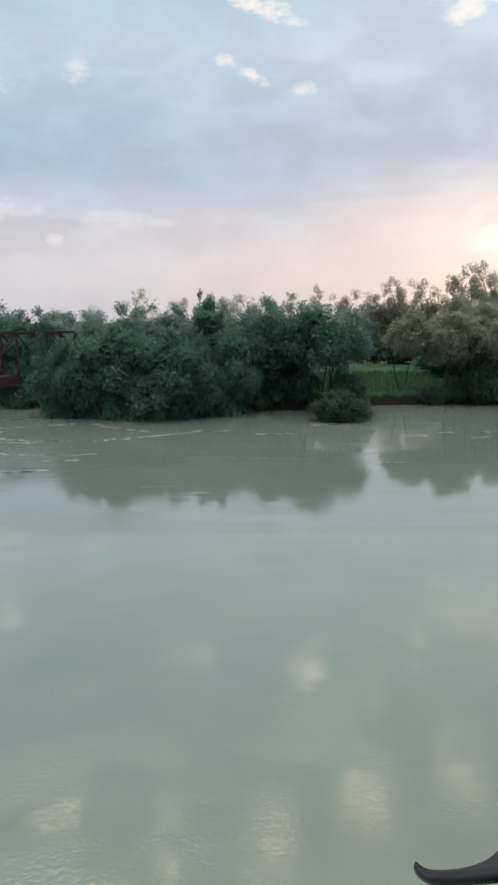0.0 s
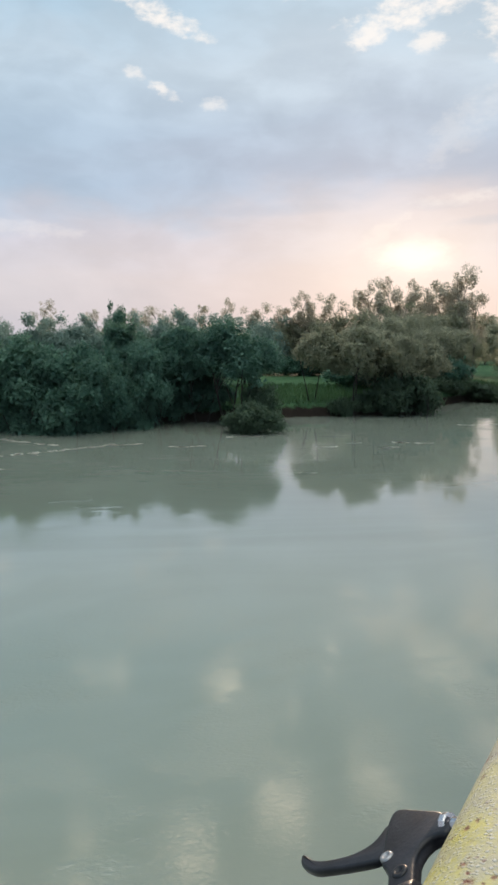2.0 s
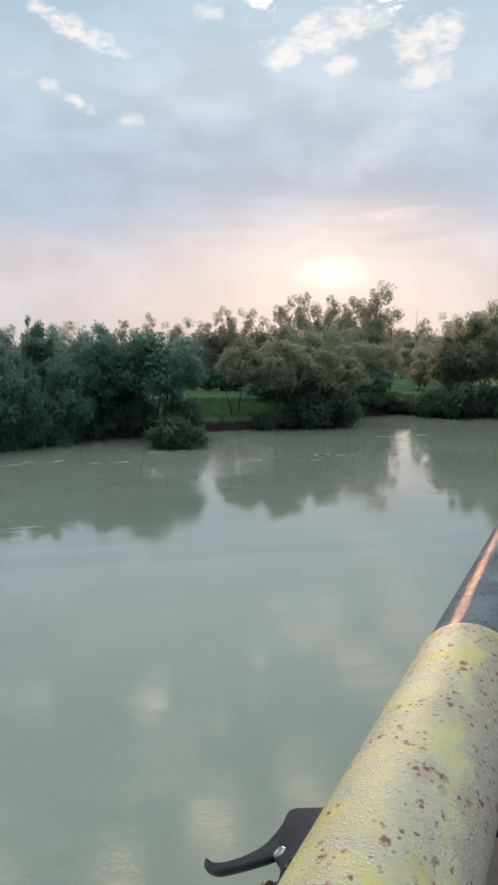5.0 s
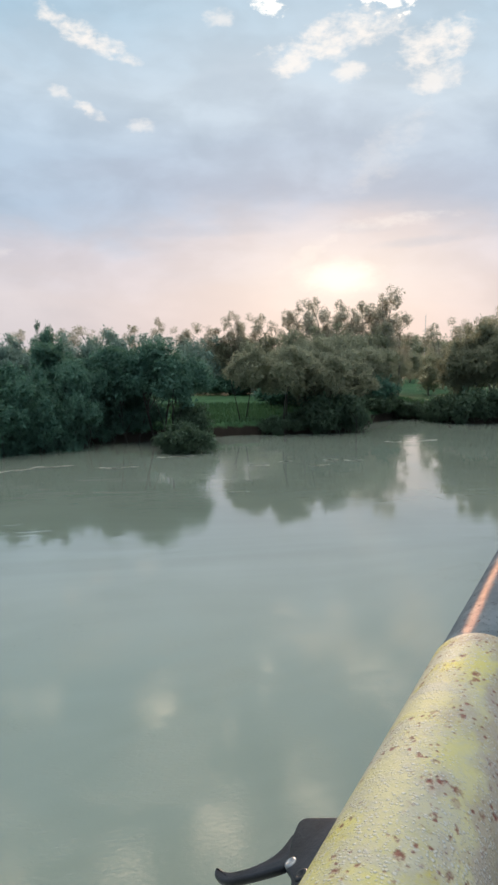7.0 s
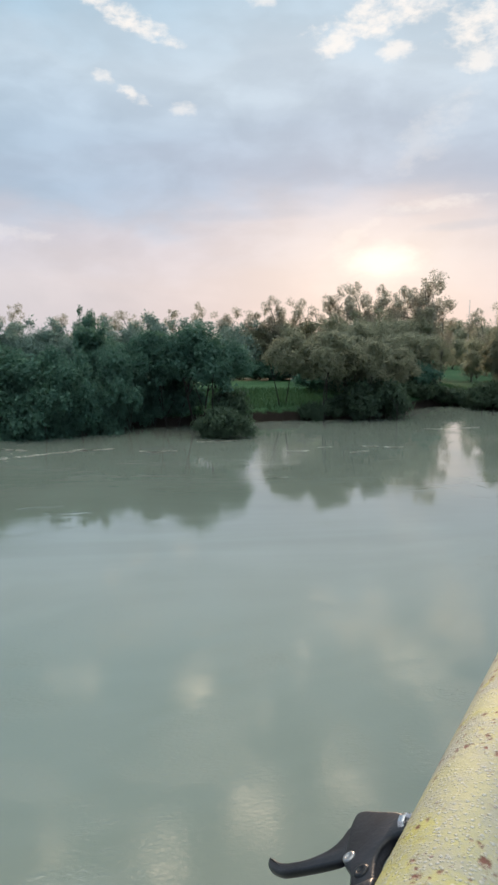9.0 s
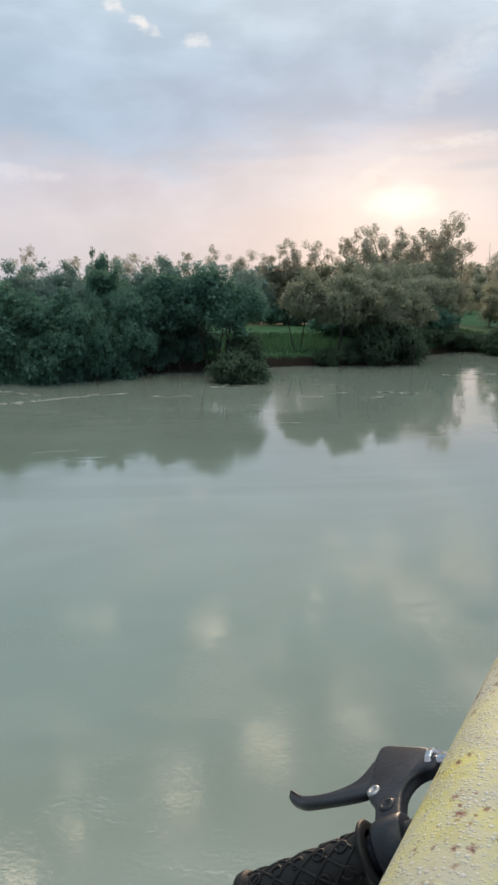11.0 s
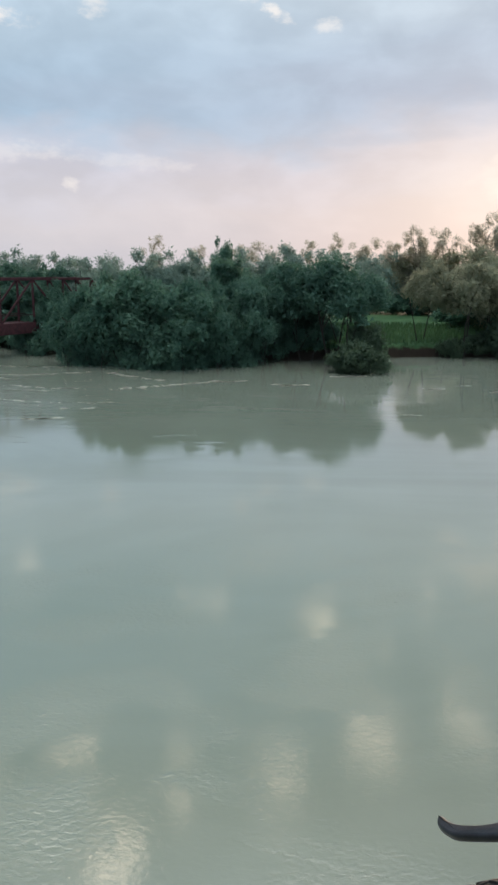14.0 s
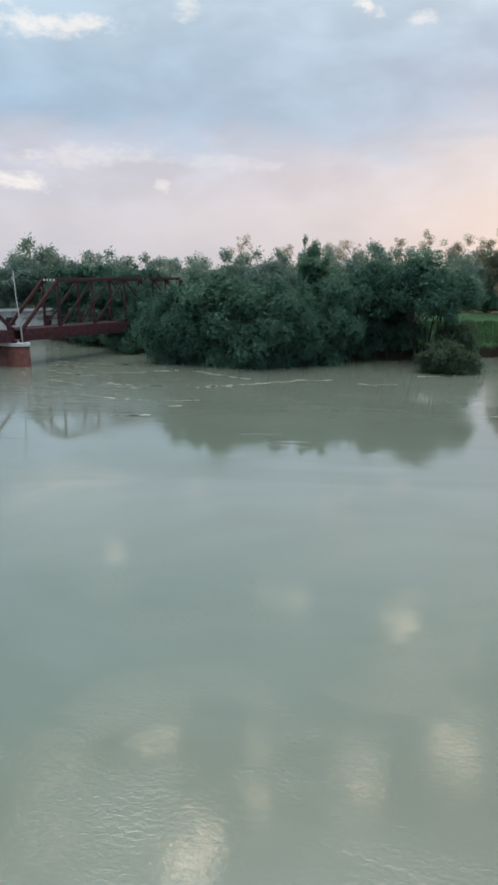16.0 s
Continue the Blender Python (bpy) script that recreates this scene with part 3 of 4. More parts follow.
def make_tree(name, seed, height, width, low, lobe_count, lobe_size, leaf_count, leaf_size, leaf_mat, bark, trunks=1, label="", category="tree",
              shape="round", lean=0.0, trunk_radius=0.16):
    rng = np.random.default_rng(seed)
    tree = empty(name)
    lobes = []
    mid, half = (height + low) / 2, (height - low) / 2
    for i in range(lobe_count):
        u = rng.normal(size=3)
        u /= np.linalg.norm(u)
        s = rng.random() ** 0.45
        r = lobe_size * (0.42 + 0.95 * rng.random() ** 1.4)
        if shape == "tall":
            f = (i + 0.5) / lobe_count
            spread = width / 2 * (0.4 + 0.75 * math.sin(math.pi * (0.12 + 0.76 * f)))
            a = rng.random() * 6.28
            k = rng.random() ** 0.6
            c = np.array([math.cos(a) * spread * k, math.sin(a) * spread * k, low + (height - low) * f])
            lobes.append((c, np.array([r, r, r * 1.35])))
        else:
            c = np.array([u[0] * (width / 2 - r * 0.6) * s, u[1] * (width / 2 - r * 0.6) * s, mid + u[2] * (half - r * 0.6) * s])
            if shape == "dome" and c[2] < mid:
                c[:2] *= 1.12
            lobes.append((c, np.array([r, r, r * 0.8])))
    verts, faces = leaves(rng, lobes, leaf_count, leaf_size, 0.6, 0.0 if shape == "tall" else 0.2)
    verts = np.array(verts)
    tall, across = np.percentile(verts[:, 2], 96.5 if shape == "tall" else 99.2), np.percentile(np.hypot(verts[:, 0], verts[:, 1]), 98)
    fit = np.array([width / 2 / across, width / 2 / across, height / tall])
    lobes = [(c * fit, r) for c, r in lobes]
    part("crown", ((verts * fit).tolist(), faces), leaf_mat, tree, smooth=False)
    order = rng.permutation(len(lobes))
    for t in range(trunks):
        a = 2 * math.pi * t / max(trunks, 1) + rng.random()
        out = 0.0 if trunks == 1 else 0.25
        foot = Vector((math.cos(a) * out, math.sin(a) * out, -0.9))
        top = Vector((math.cos(a) * out * 8 + lean * height * 0.3, math.sin(a) * out * 8, low + (height - low) * (0.75 if shape == "tall" else 0.45)))
        path = limb_path(rng, foot, top, 0.05)
        shapes = [tube(path, [trunk_radius * (1 - 0.16 * i) for i in range(5)], 8)]
        part("trunk", joined(shapes), bark, tree)
        for k in range(3 if trunks > 1 else 6):
            c = lobes[order[(t * 3 + k) % len(lobes)]][0]
            start = path[2 + (k % 3)]
            if c[2] < start.z:
                start = path[1]
            part("limb", tube(limb_path(rng, start, c, 0.07), [trunk_radius * q for q in (0.5, 0.4, 0.3, 0.2, 0.1)], 6), bark, tree)
    return tagged(tree, label, category)


def at_angle(az, dist):
    return dist * math.sin(radians(az)), dist * math.cos(radians(az))


round_label = "dense dark green riverside tree with a rounded crown"
ROUND = [make_tree("tree", 11 + i, 8.0, 7.2, 0.5, 34, 1.2, 28000, 0.118, LEAF, BARK, 1 + i % 2, round_label) for i in range(4)]
SKIRT = [make_tree("tree", 31 + i, 8.0, 7.4, -1.0, 40, 1.2, 30000, 0.118, LEAF_PALE if i else LEAF, BARK, 3, "leafy riverside tree with branches hanging to the water", trunk_radius=0.08) for i in range(3)]
OPEN = [make_tree("tree", 41 + i, 8.0, 6.6, 3.1, 26, 1.15, 25000, 0.118, LEAF, BARK, 2, "small spreading tree with forked dark trunks on the bank", shape="dome", trunk_radius=0.085) for i in range(2)]
LIGHT = [make_tree("tree", 81 + i, 8.0, 7.2, 1.3, 28, 1.25, 25000, 0.118, LEAF_GLARE, BARK, 1, "tree lit from behind by the low sun, leaf colour lightened for its glare", trunk_radius=0.1) for i in range(3)]
LIGHT_OPEN = [make_tree("tree", 91 + i, 8.0, 6.6, 3.2, 24, 1.15, 22000, 0.115, LEAF_GLARE, BARK, 2, "small spreading tree with leaf colour lightened for sun glare and several thin dark trunks", shape="dome", trunk_radius=0.08) for i in range(2)]
DARK_BUSH = [make_tree("bush", 56 + i, 2.6, 4.6, 0.0, 13, 0.85, 9200, 0.10, LEAF_DARK, BARK, 2, "dark leafy bush overhanging the edge of the water", "bush", trunk_radius=0.05) for i in range(2)]
BUSH = [make_tree("bush", 51 + i, 2.6, 4.6, 0.0, 13, 0.85, 9200, 0.10, LEAF_PALE if i else LEAF, BARK, 2, "low leafy bush at the edge of the water", "bush", trunk_radius=0.05) for i in range(2)]
TALL = [make_tree("tree", 61 + i, 15.0, 3.8, 6.0, 20, 0.72, 9000, 0.115, LEAF_GREY_HAZED, BARK_PALE, 1, "tall slender eucalyptus tree with a thin open crown", shape="tall", trunk_radius=0.10) for i in range(4)]
WOOD = [make_tree("tree", 71 + i, 9.0, 8.0, 0.6, 22, 1.75, 21000, 0.12, LEAF_FAR, BARK, 1, "grey-green tree in the wood behind the field, leaf colour paled for haze") for i in range(3)]
WOOD_WARM = [make_tree("tree", 75 + i, 9.0, 8.0, 0.6, 22, 1.75, 21000, 0.12, LEAF_HAZY, BARK_PALE, 1, "olive tree in the wood under the low sun, leaf colour paled for haze") for i in range(2)]
used = set()


def plant(kinds, az, dist, top, wide, sink=0.0, base=None, spin=None, group=""):
    """Stands a tree with its top at an elevation (degrees) as seen from the bridge, and a crown width in metres."""
    fresh = [m for m in kinds if m not in used]
    master = fresh[0] if fresh else random.choice(kinds)
    x, y = at_angle(az, dist)
    z = base if base is not None else max(ground_height(x, y), 0.0) - sink
    tall, across = {id(m): s for ms, s in ((ROUND, (8, 7.2)), (LIGHT, (8, 7.2)), (LIGHT_OPEN, (8, 6.6)), (SKIRT, (8, 7.4)), (OPEN, (8, 6.6)), (BUSH, (2.6, 4.6)), (DARK_BUSH, (2.6, 4.6)), (TALL, (15, 3.8)), (WOOD, (9, 8)), (WOOD_WARM, (9, 8))) for m in ms}[id(master)]
    height = 8.02 + dist * math.tan(radians(top)) - z
    s = wide / across
    m = pose(x, y, z, 0, 0, random.uniform(0, 360) if spin is None else spin) @ Matrix.Diagonal((s, s, height / tall, 1))
    if master in used:
        ob = copy_thing(master, m @ Matrix.Diagonal((*[1 / q for q in master.scale], 1)))
    else:
        used.add(master)
        master.matrix_world = m
        ob = master
    if group:
        ob["group"] = group
    return ob


random.seed(5)
# trees that stand at the edge of the river
for az, dist, top, wide in [(-15.0, 64.0, -1.7, 4.8), (-13.2, 63.0, -0.6, 6.0), (-10.6, 62, -0.4, 7.2), (-8.8, 61, -1.5, 5.5), (-6.3, 60.8, -1.0, 6.4), (-4.3, 61.5, -1.4, 5.4),
                            (-2.4, 63, -1.0, 5.6), (-0.8, 64.5, -0.7, 4.6)]:
    plant(SKIRT, az, dist - 0.5, top - 0.1, wide, 0.9, group="trees along the bank")
for az, dist, top, wide in [(-2.6, 68, 0.7, 6.6), (2.2, 70, 0.4, 6.6), (-3.2, 75, 1.9, 3.4)]:
    plant(ROUND, az, dist, top, wide, group="trees along the bank")
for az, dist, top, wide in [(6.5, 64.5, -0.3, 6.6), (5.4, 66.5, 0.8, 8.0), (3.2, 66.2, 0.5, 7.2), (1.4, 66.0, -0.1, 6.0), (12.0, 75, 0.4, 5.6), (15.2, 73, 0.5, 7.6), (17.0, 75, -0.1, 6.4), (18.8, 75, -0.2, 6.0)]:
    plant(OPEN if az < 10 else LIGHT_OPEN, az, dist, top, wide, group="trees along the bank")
for az, dist, top, wide in [(6.0, 59.0, -6.2, 3.4), (7.9, 58.8, -5.9, 4.0), (7.0, 59.6, -5.4, 4.4), (7.6, 63.5, -3.9, 3.8)]:
    plant(DARK_BUSH, az, dist, top, wide, base=-0.25, group="bushes at the water")
for az, dist, top, wide in [(17.4, 74.5, -4.0, 4.5), (19.0, 75, -3.0, 6.0), (20.5, 76, -3.2, 5.5), (16.0, 74.0, -4.6, 3.5), (14.4, 72.6, -4.9, 3.2), (22.4, 90, -3.0, 6), (24.0, 94, -3.4, 6), (25.6, 94, -3.6, 6),
                            (27.4, 91, -3.0, 5.5), (29.0, 90, -2.8, 6), (31.0, 91, -2.5, 7), (-17.2, 71, -4.6, 4), (-18.9, 77, -4.4, 5), (-20.5, 82, -4.3, 5), (-18.0, 73, -4.2, 4.5), (-19.6, 79, -3.6, 5.5), (-21.6, 84, -3.6, 5.5), (1.0, 66.3, -5.0, 3.5), (3.2, 67, -4.8, 3.5)]:
    plant(DARK_BUSH if az > 10 else BUSH, az, dist, top, wide, 0.2, group="bushes at the water")
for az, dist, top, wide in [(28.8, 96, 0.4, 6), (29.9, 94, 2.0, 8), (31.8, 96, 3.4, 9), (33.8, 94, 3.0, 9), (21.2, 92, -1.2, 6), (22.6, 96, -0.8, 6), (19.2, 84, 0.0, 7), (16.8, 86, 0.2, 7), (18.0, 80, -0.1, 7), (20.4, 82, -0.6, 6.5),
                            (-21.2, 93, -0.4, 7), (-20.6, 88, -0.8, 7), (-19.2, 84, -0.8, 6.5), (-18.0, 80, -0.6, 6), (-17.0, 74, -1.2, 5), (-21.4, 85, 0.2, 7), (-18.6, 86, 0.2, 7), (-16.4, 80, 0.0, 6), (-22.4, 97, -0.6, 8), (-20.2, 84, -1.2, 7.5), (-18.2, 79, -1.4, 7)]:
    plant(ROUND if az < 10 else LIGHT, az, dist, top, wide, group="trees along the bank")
for i in range(20):
    plant(BUSH, -7.5 + i * 0.62 + random.uniform(-0.2, 0.2), random.uniform(66.5, 71), random.uniform(-4.0, -2.4), random.uniform(4, 5.5), 0.2, group="bushes at the water")
for i in range(15):
    far = 25 if i < 7 else 0
    plant(BUSH, 8.3 + i * 1.0 + random.uniform(-0.3, 0.3), random.uniform(92, 99) + far, random.uniform(-2.4, -1.4), random.uniform(6, 8), 0.2, group="bushes behind the field")
# the wood behind, its leaves pale for haze, warmer on the sun's side
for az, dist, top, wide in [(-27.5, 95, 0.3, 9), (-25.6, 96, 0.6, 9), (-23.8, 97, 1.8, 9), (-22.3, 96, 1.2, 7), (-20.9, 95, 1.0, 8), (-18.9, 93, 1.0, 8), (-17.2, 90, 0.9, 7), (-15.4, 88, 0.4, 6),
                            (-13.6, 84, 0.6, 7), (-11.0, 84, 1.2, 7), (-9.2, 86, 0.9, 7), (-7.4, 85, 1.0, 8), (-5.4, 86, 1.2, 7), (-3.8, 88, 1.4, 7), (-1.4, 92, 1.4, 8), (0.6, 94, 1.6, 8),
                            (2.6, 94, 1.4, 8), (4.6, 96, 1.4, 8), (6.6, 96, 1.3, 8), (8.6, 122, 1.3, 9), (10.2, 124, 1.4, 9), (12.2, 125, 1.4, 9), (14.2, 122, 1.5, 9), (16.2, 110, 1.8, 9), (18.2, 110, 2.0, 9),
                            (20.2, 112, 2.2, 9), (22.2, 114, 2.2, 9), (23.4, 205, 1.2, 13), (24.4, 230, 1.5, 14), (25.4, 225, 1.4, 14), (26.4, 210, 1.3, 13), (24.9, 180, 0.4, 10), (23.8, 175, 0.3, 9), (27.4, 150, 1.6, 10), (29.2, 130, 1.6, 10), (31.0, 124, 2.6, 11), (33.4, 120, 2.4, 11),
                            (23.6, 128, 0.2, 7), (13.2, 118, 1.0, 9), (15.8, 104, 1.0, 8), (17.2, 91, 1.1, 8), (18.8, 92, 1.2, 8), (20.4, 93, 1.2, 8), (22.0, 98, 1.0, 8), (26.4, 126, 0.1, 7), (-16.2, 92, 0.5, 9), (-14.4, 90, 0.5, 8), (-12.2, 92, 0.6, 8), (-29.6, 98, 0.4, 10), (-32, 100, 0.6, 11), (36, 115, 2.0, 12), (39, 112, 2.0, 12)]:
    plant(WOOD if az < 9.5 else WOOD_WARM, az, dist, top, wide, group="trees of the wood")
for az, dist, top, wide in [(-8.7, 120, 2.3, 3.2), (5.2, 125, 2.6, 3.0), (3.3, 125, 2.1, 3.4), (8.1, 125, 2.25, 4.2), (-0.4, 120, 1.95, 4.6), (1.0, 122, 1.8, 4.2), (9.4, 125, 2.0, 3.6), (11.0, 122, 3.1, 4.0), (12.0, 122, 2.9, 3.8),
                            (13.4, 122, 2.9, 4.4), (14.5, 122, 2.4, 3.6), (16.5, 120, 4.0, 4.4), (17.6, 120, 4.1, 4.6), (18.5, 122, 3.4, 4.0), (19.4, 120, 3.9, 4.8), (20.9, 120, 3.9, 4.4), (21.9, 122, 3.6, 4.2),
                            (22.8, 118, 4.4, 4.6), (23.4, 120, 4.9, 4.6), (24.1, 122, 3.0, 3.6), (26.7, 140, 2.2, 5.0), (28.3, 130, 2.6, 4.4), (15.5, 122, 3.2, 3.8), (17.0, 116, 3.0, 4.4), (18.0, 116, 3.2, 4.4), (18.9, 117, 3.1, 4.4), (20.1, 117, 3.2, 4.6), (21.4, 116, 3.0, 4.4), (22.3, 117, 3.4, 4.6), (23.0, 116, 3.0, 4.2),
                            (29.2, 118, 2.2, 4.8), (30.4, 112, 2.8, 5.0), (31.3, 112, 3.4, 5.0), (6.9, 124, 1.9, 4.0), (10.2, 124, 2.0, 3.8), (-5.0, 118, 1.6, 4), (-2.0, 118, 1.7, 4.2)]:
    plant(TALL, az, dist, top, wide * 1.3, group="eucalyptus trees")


def make_grass():
    rng = np.random.default_rng(8)
    verts, faces = [], []
    count = 0
    while count < 16000:
        x = rng.uniform(-2, 48)
        d = rng.uniform(0.9, 26) ** 1.0
        y = float(shore(x)) + d
        z = ground_height(x, y) - 0.05
        a, h, w = rng.uniform(0, 6.28), rng.uniform(0.25, 0.7), rng.uniform(0.03, 0.07)
        bend = rng.uniform(-0.3, 0.3)
        i = len(verts)
        c, s = math.cos(a) * w, math.sin(a) * w
        verts += [(x - c, y - s, z), (x + c, y + s, z), (x + c * 0.7 - s * bend * 3, y + s * 0.7 + c * bend * 3, z + h * 0.6), (x - s * bend * 8, y + c * bend * 8, z + h)]
        faces.append((i, i + 1, i + 2, i + 3))
        count += 1
    tagged(part("grass", (verts, faces), GRASS, smooth=False), "bright green rough grass on the field", "grass", kind="stuff")


make_grass()


# ---- old steel truss bridge ----
DIR, FOOT = Vector((0.469, 0.883, 0)).normalized(), Vector((-27.5, 57.66, 0))
SIDE = Vector((-DIR.y, DIR.x, 0))
LOW, HIGH, PANEL, WIDE = 3.0, 7.0, 4.0, 2.0


def make_span(start, way, panels):
    bridge = empty("truss_bridge")
    def spot(i, z, s):
        return start + way * (PANEL * i) + SIDE * (WIDE * s) + Vector((0, 0, z))
    for s in (0, 1):
        part("bottom_girder", beam(spot(0, 2.55, s), spot(panels, 2.55, s), 0.22, 1.0), RED_STEEL, bridge)
        part("top_chord", beam(spot(1, HIGH, s), spot(panels - 1, HIGH, s), 0.22, 0.26), RED_STEEL, bridge)
        part("end_post", beam(spot(0, LOW, s), spot(1, HIGH, s), 0.22, 0.26), RED_STEEL, bridge)
        part("end_post", beam(spot(panels, LOW, s), spot(panels - 1, HIGH, s), 0.22, 0.26), RED_STEEL, bridge)
        for i in range(1, panels):
            part("vertical", beam(spot(i, LOW, s), spot(i, HIGH, s), 0.16, 0.18, up=(1, 0, 0)), RED_STEEL, bridge)
            if i < panels - 1:
                part("diagonal", beam(spot(i + 1, HIGH, s) if i < panels // 2 else spot(i, HIGH, s), spot(i, LOW, s) if i < panels // 2 else spot(i + 1, LOW, s), 0.10, 0.16), RED_STEEL, bridge)
        part("handrail", tube([spot(0.4, 3.75, s), spot(panels - 0.4, 3.75, s)], 0.03, 6), RED_STEEL, bridge)
    for i in range(1, panels):
        part("top_strut", beam(spot(i, HIGH, 0), spot(i, HIGH, 1), 0.14, 0.16), RED_STEEL, bridge)
    for k in range(4):
        p, q = spot(1, HIGH + 0.02, 0.1 + 0.22 * k), spot(1, HIGH + 0.02, 0.22 + 0.22 * k)
        part("lattice_plate", beam(p - way * 0.12, q - way * 0.12, 0.05, 0.22), WHITE, bridge, "pale lattice plate")
    part("deck", block((PANEL * panels, WIDE, 0.12), Matrix.Translation(spot(panels / 2, 2.95, 0.5)) @ Matrix.Rotation(math.atan2(way.y, way.x), 4, "Z")), RED_STEEL, bridge)
    return tagged(bridge, "old rusty red steel truss bridge over the side channel", "bridge")


make_span(FOOT, DIR, 6)
make_span(FOOT - DIR * 0.9, -DIR, 5)


def make_pier():
    pier = empty("bridge_pier", Matrix.Translation(FOOT - DIR * 0.45 + SIDE * (WIDE / 2)) @ Matrix.Rotation(math.atan2(SIDE.y, SIDE.x), 4, "Z"))
    bm = bmesh.new()
    ring = rounded([(-2.0, -0.85), (2.0, -0.85), (2.0, 0.85), (-2.0, 0.85)], 3)
    for z, s in ((-1.5, 1.12), (1.7, 1.0)):
        for x, y in ring:
            bm.verts.new((x * s, y * s, z))
    bm.verts.ensure_lookup_table()
    k = len(ring)
    for i in range(k):
        bm.faces.new([bm.verts[j] for j in (i, (i + 1) % k, (i + 1) % k + k, i + k)])
    bm.faces.new([bm.verts[i + k] for i in range(k)])
    part("shaft", bm, RED_BRICK, pier)
    cap = outline([(x * 1.06, y * 1.08) for x, y in ring], 0.26, 0.03)
    bmesh.ops.translate(cap, verts=cap.verts, vec=(0, 0, 1.84))
    part("cap", cap, WHITE, pier, "white painted cap band")
    for x in (-1.0, 1.0):
        for y in (-0.45, 0.45):
            part("bearing", block((0.4, 0.4, 0.24), pose(x, y, 2.08), 0.02), RED_STEEL, pier)
    tagged(pier, "red plastered bridge pier with a white cap standing in the river", "bridge pier")
    pole = empty("pole", Matrix.Translation(FOOT - DIR * 0.3 - SIDE * 0.35))
    part("shaft", tube([(0, 0, 1.95), (-0.08, 0, 3.5), (-0.3, 0, 5.6), (-0.42, 0, 7.9)], [0.07, 0.065, 0.055, 0.04], 8), POLE_GREY, pole)
    part("bracket", tube([(-0.36, 0, 6.9), (-0.62, 0.05, 7.3)], 0.03, 6), POLE_GREY, pole)
    tagged(pole, "thin pale leaning pole on the bridge pier", "pole")


make_pier()


def make_house():
    x, y = at_angle(-25.3, 88)
    house = empty("house", Matrix.Translation((x, y, 0)) @ Matrix.Rotation(radians(25.3), 4, "Z"))
    part("wall", block((11.0, 5.0, 3.0), pose(0, 2.5, 1.6), 0.03), WHITE, house)
    part("roof", block((11.8, 6.2, 0.28), pose(0, 2.5, 3.22), 0.04), ROOF_GREY, house)
    part("plinth", block((11.1, 5.1, 0.5), pose(0, 2.5, 0.6), 0.03), CONCRETE, house)
    for dx in (2.6, 4.2):
        part("door", block((0.9, 0.12, 1.9), pose(dx, -0.02, 1.75), 0.02), DARK, house, "dark doorway")
    for dx in (-4.5, -1.5):
        window = part("window", block((1.0, 0.1, 0.9), pose(dx, -0.01, 2.1), 0.02), DARK, house)
    tagged(house, "low white walled house with a flat grey roof", "house")


make_house()
mast = part("mast", tube([(0, 0, 0), (0, 0, 14.8)], [0.09, 0.05], 8), POLE_GREY)
mast.matrix_world = Matrix.Translation((*at_angle(26.0, 150), 1.3))
tagged(mast, "thin distant mast above the trees", "mast")


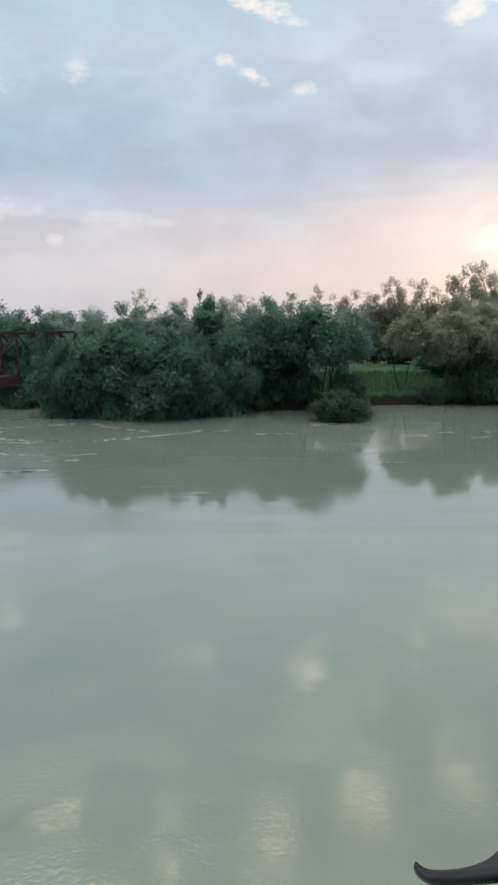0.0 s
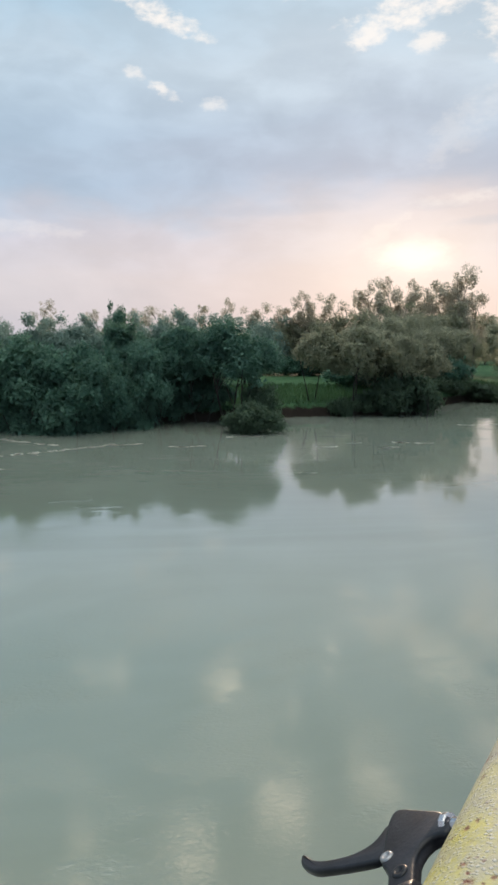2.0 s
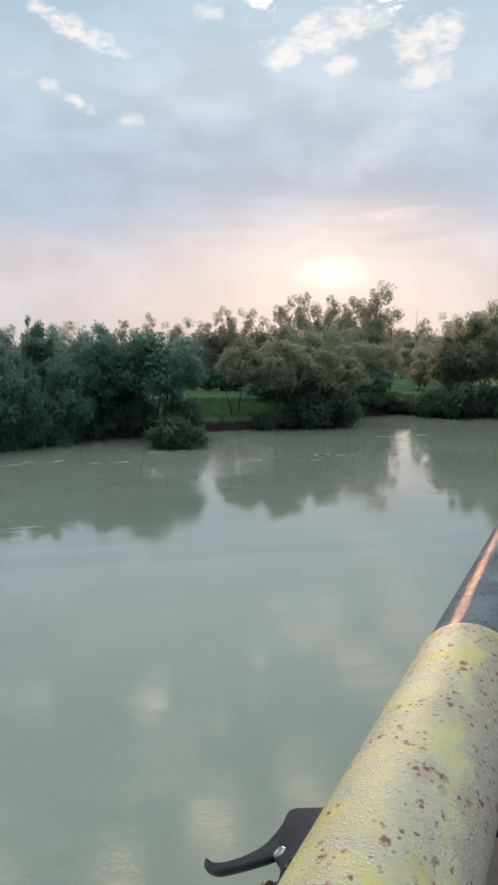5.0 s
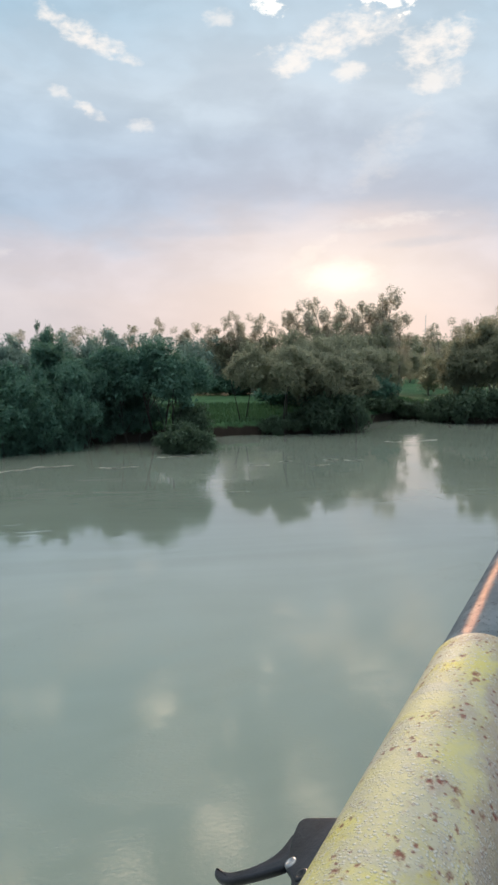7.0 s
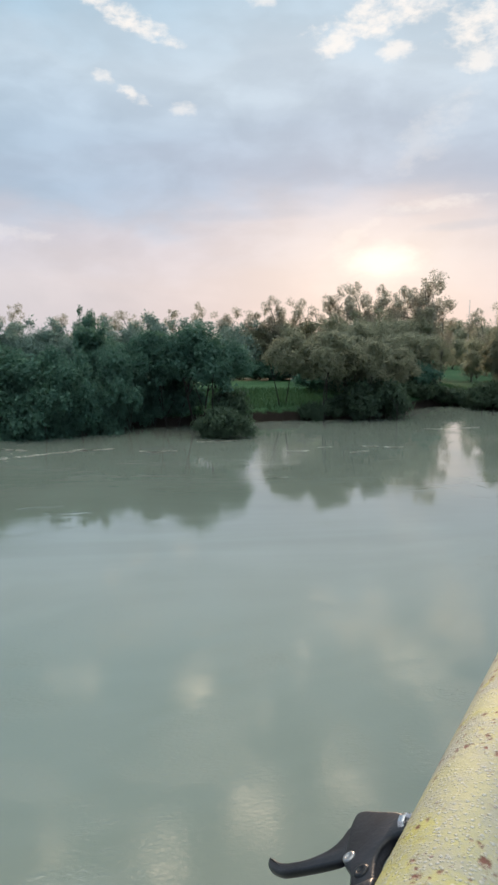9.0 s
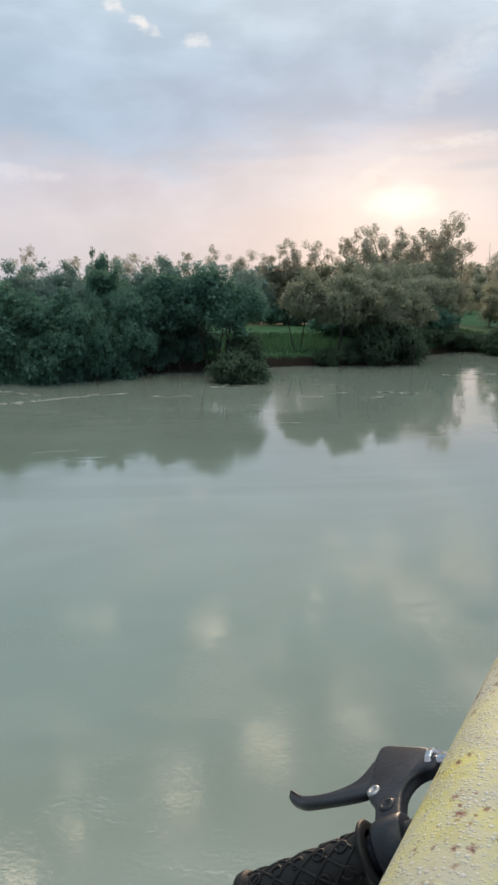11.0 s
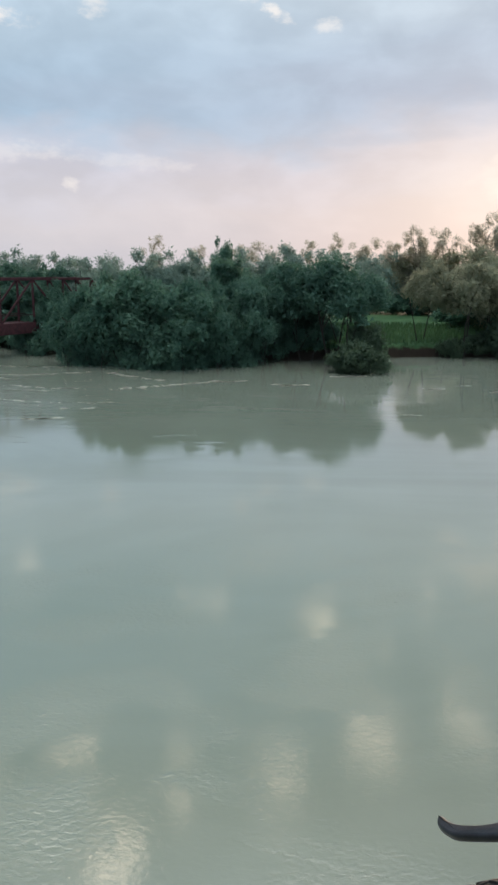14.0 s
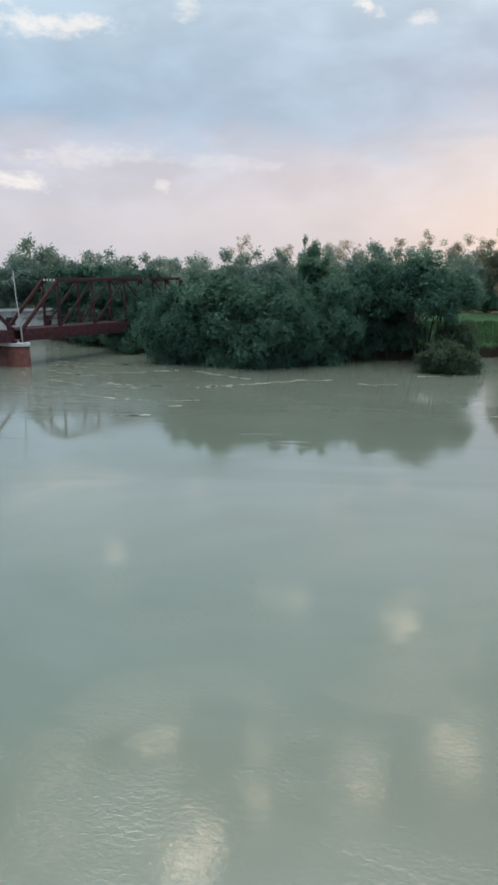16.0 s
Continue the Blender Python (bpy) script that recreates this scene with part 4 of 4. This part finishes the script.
def make_foam():
    """Rafts of small flecks strung along the lines of the current."""
    rng = np.random.default_rng(21)
    verts, faces = [], []

    def fleck(x, y, w, h):
        i, k = len(verts), 8
        for q in range(k):
            t = 2 * math.pi * q / k
            verts.append((x + math.cos(t) * w * rng.uniform(0.5, 1.3), y + math.sin(t) * h * rng.uniform(0.5, 1.3), 0.012))
        faces.append(tuple(range(i, i + k)))

    lines = [((-10.4, 48.6), (-7.5, 50.0), (-3.6, 52.8), 7, 0.9), ((-3.4, 52.4), (-2.0, 53.4), (-0.5, 53.0), 3, 0.5), ((0.3, 51.8), (1.6, 51.2), (2.9, 51.7), 3, 0.6), ((4.2, 56.6), (6.4, 55.9), (8.6, 57.0), 5, 0.7),
             ((11.4, 50.9), (12.0, 50.5), (12.8, 50.7), 2, 0.6), ((15.2, 50.0), (16.2, 49.6), (17.2, 50.2), 3, 0.6), ((17.6, 52.6), (19.0, 51.8), (20.4, 51.8), 4, 0.8), ((14.0, 52.4), (14.8, 52.0), (15.4, 52.4), 2, 0.5),
             ((-25.0, 58.2), (-23.6, 57.2), (-21.5, 57.4), 5, 1.0), ((-21.7, 54.4), (-18.0, 54.2), (-14.1, 56.7), 5, 0.6), ((-12.4, 56.4), (-10.0, 54.2), (-7.7, 53.0), 5, 0.8), ((-13.6, 38.2), (-11.0, 38.2), (-8.5, 39.6), 3, 0.4),
             ((-12.6, 41.4), (-11.4, 41.0), (-10.2, 41.6), 2, 0.5), ((-17.5, 49.5), (-15.5, 48.2), (-13.0, 48.6), 4, 0.5), ((26.0, 63.0), (29.0, 61.6), (32.5, 63.5), 4, 0.6), ((8.0, 41.0), (8.5, 40.7), (9.1, 41.0), 2, 0.4),
             ((-25.5, 60.5), (-22.0, 59.0), (-17.0, 59.5), 6, 0.7), ((-24.0, 55.0), (-20.5, 52.0), (-16.0, 52.6), 6, 0.6), ((-22.0, 50.0), (-17.5, 47.0), (-13.0, 47.6), 5, 0.5), ((-18.0, 45.0), (-15.0, 42.5), (-9.0, 43.5), 4, 0.4)]
    for a, b, c, clumps, thick in lines:
        for _ in range(clumps):
            s, run = rng.random(), rng.uniform(0.03, 0.12)
            for _ in range(int(rng.uniform(14, 40))):
                q = min(max(s + rng.normal() * run, 0), 1)
                x = (1 - q) ** 2 * a[0] + 2 * q * (1 - q) * b[0] + q * q * c[0] + rng.normal() * 0.10
                y = (1 - q) ** 2 * a[1] + 2 * q * (1 - q) * b[1] + q * q * c[1] + rng.normal() * 0.16 * thick + 0.12 * math.sin(x * 3.1)
                w = 0.03 + 0.085 * rng.exponential()
                fleck(x, y, min(w, 0.35), min(w * rng.uniform(0.5, 1.1), 0.22) * thick)
    # single flecks on the turbulent side
    for _ in range(160):
        fleck(rng.uniform(-26, -8), rng.uniform(44, 60), rng.uniform(0.02, 0.09), rng.uniform(0.02, 0.06))
    tagged(part("foam", (verts, faces), FOAM, smooth=False), "thin streaks of pale foam drifting on the river", "foam", kind="stuff")


make_foam()

# ---- the bridge that the camera looks from: deck edge and pipe railing ----
RAIL_AT, RAIL_YAW, RAIL_R = Vector((0.205, 0.3, 7.767)), 38.88, 0.0429
rail_m = Matrix.Translation(RAIL_AT) @ Matrix.Rotation(radians(90 - RAIL_YAW), 4, "Z")   # local x runs along the rail, local -y towards the deck


def lathe(profile, sides=64):
    """Turns (x, radius) pairs about the x axis."""
    verts, faces = [], []
    for x, r in profile:
        for k in range(sides):
            a = 2 * math.pi * k / sides
            verts.append((x, r * math.cos(a), r * math.sin(a)))
    for i in range(len(profile) - 1):
        for k in range(sides):
            q = (k + 1) % sides
            faces.append((i * sides + k, i * sides + q, (i + 1) * sides + q, (i + 1) * sides + k))
    return verts, faces


def make_railing():
    rail = empty("railing", rail_m)
    JOINT = 0.178
    part("yellow_pipe", lathe([(-3.0, RAIL_R), *[(-3.0 + 3.17 * i / 40, RAIL_R) for i in range(1, 41)], (JOINT - 0.002, RAIL_R), (JOINT, RAIL_R - 0.0008), (JOINT, RAIL_R - 0.004)]), YELLOW, rail, "pitted yellow paint over rusting pipe")
    part("grey_pipe", lathe([(JOINT - 0.05, RAIL_R - 0.0016), (1.0, RAIL_R - 0.0016), (3.0, RAIL_R - 0.0016), (9.0, RAIL_R - 0.0016), (40.0, RAIL_R - 0.0016)]), GREY_PIPE, rail, "bare grey steel pipe")
    part("grey_pipe", lathe([(-40.0, RAIL_R - 0.0016), (-20.0, RAIL_R - 0.0016), (-2.95, RAIL_R - 0.0016)]), GREY_PIPE, rail, "bare grey steel pipe")
    for x in (*[-2.6 - 2.5 * i for i in range(15)], 2.4, 5.0, 7.6, *[10.1 + 2.5 * i for i in range(12)]):
        part("post", tube([(x, 0, -1.12), (x, 0, -0.03)], 0.03, 16), GREY_PIPE, rail)
    for z in (-0.75,):
        part("lower_rail", tube([(-40.0, -0.0, z), (40.0, -0.0, z)], 0.024, 16), GREY_PIPE, rail)
    tagged(rail, "pipe railing with flaking yellow paint and rust spots", "railing")


make_railing()
deck = part("bridge_deck", block((80.0, 4.2, 0.35), rail_m @ pose(0.0, -1.98, -1.27), 0.02), ASPHALT)
tagged(deck, "concrete deck of the bridge below the railing", "bridge deck", kind="structure")

# ---- bicycle handlebar pushed under the rail ----
E1, E2, EN = Vector((-0.7238, 0.4117, -0.5538)), Vector((0.4829, 0.8755, 0.0197)), Vector((-0.4929, 0.2532, 0.8324))
bar_m = Matrix((E1, E2, EN)).transposed().to_4x4()
bar_m.translation = (0.124, 0.4104, 7.6374)
MM = 0.001


def make_handlebar():
    bar = empty("bicycle_handlebar", bar_m)
    axis = pose(0.07, -0.039, -0.012, 0, 0, -8)          # local x runs outboard along the grip
    def turned(rings, sides=48):
        v, f = lathe(rings, sides)
        return [tuple(axis @ Vector(q)) for q in v], f
    part("bar", tube([axis @ Vector(q) for q in ((-0.004, 0, 0), (-0.10, 0, 0), (-0.17, 0, 0), (-0.25, 0.004, -0.004), (-0.33, 0.02, -0.02), (-0.40, 0.03, -0.04))], 0.0111, 20), BLACK, bar)
    # grip: rubber sleeve between two flanges
    rings = [(-0.102, 0.0145), (-0.102, 0.0195), (-0.1005, 0.0212), (-0.0985, 0.0205), (-0.097, 0.0155)]
    rings += [(-0.095 + 0.085 * i / 30, 0.0150) for i in range(1, 31)]
    rings += [(-0.0095, 0.0155), (-0.009, 0.0175), (-0.006, 0.0185), (-0.002, 0.0180), (0.0, 0.012), (0.0002, 0.002)]
    grip = part("grip", turned(rings), RUBBER, bar, "black rubber grip with a crossed diamond pattern")
    def on_grip(x, a, r):
        return axis @ Vector((x, r * math.cos(a), r * math.sin(a)))
    ribs = [tube([on_grip(-0.094 + 0.084 * i / 24, 2 * math.pi * k / 6 + way * i / 24 * 4.4, 0.0152) for i in range(25)], 0.0011, 5) for k in range(6) for way in (-1, 1)]
    part("tread", joined(ribs), RUBBER, grip)
    studs = []
    for i in range(5):
        for k in range(6):
            a, x = 2 * math.pi * (k + 0.5) / 6 + 0.25, -0.085 + 0.0167 * i
            studs.append(tube([on_grip(x + 0.0042 * math.cos(q * 0.785), a + 0.0042 / 0.016 * math.sin(q * 0.785), 0.0154) for q in range(9)], 0.0010, 5))
    part("stud", joined(studs), RUBBER, grip)
    # brake lever: clamp, body, blade, adjuster
    brake = part("brake_body", outline(rounded([(-0.020, 0.080), (-0.045, 0.066), (-0.069, 0.053), (-0.076, 0.027), (-0.058, 0.030), (-0.050, 0.016), (-0.052, -0.002), (-0.056, -0.022),
                                                (-0.036, -0.028), (-0.033, -0.010), (-0.030, 0.006), (-0.020, 0.018), (-0.020, 0.032), (-0.016, 0.060)], 2), 0.011, 0.003, 3), BLACK, bar, "black moulded brake lever body")
    for v in brake.data.vertices:
        v.co.z -= 0.0045
    part("clamp", turned([(-0.128, 0.0112), (-0.128, 0.0160), (-0.126, 0.0172), (-0.108, 0.0172), (-0.106, 0.0160), (-0.106, 0.0112)], 40), BLACK, brake)
    blade = outline(rounded([(-0.016, 0.066), (-0.010, 0.050), (-0.002, 0.0425), (0.016, 0.040), (0.036, 0.044), (0.049, 0.050), (0.060, 0.061), (0.064, 0.060), (0.060, 0.048),
                             (0.044, 0.035), (0.034, 0.032), (0.010, 0.027), (-0.009, 0.024), (-0.018, 0.024), (-0.026, 0.034), (-0.030, 0.056)], 2), 0.007, 0.0025, 3)
    bmesh.ops.translate(blade, verts=blade.verts, vec=(0, 0, -0.004))
    part("blade", blade, BLACK, brake, "black curved lever blade")
    for x, yy, r in ((-0.026, 0.0212, 0.0052), (-0.041, 0.001, 0.0062)):
        v, f = lathe([(-0.008, r), (0.0010, r), (0.0022, r * 0.85), (0.0024, r * 0.45), (0.0014, r * 0.4), (0.0014, 0.0002)], 24)
        part("bolt", ([(x + b, yy + c, a) for a, b, c in v], f), STEEL if yy > 0.01 else BLACK, brake, "bright pivot bolt" if yy > 0.01 else "")
    d = Vector((-0.92, -0.39, 0)).normalized()
    turn = Matrix.Translation((-0.066, 0.0435, -0.004)) @ d.to_track_quat("X", "Z").to_matrix().to_4x4()
    for name, prof in (("lock_nut", [(0, 0.003), (0, 0.0080), (0.001, 0.0088), (0.005, 0.0088), (0.006, 0.0080), (0.006, 0.003)]),
                       ("adjuster", [(0.005, 0.0035), (0.0085, 0.0035), (0.0088, 0.0058), (0.020, 0.0058), (0.021, 0.0050), (0.0212, 0.0036), (0.025, 0.0032), (0.025, 0.001)])):
        v, f = lathe(prof, 12)
        part(name, ([tuple(turn @ Vector(q)) for q in v], f), CHROME, brake, "bright plated cable adjuster", smooth=False)
    cable = [turn @ Vector((0.02, 0, 0)), turn @ Vector((0.06, 0.0, -0.01)), turn @ Vector((0.12, -0.01, -0.03)), turn @ Vector((0.2, -0.05, -0.06))]
    part("cable", tube(cable, 0.0025, 10), BLACK, brake)
    tagged(bar, "black bicycle handlebar with rubber grip and brake lever", "handlebar")


make_handlebar()
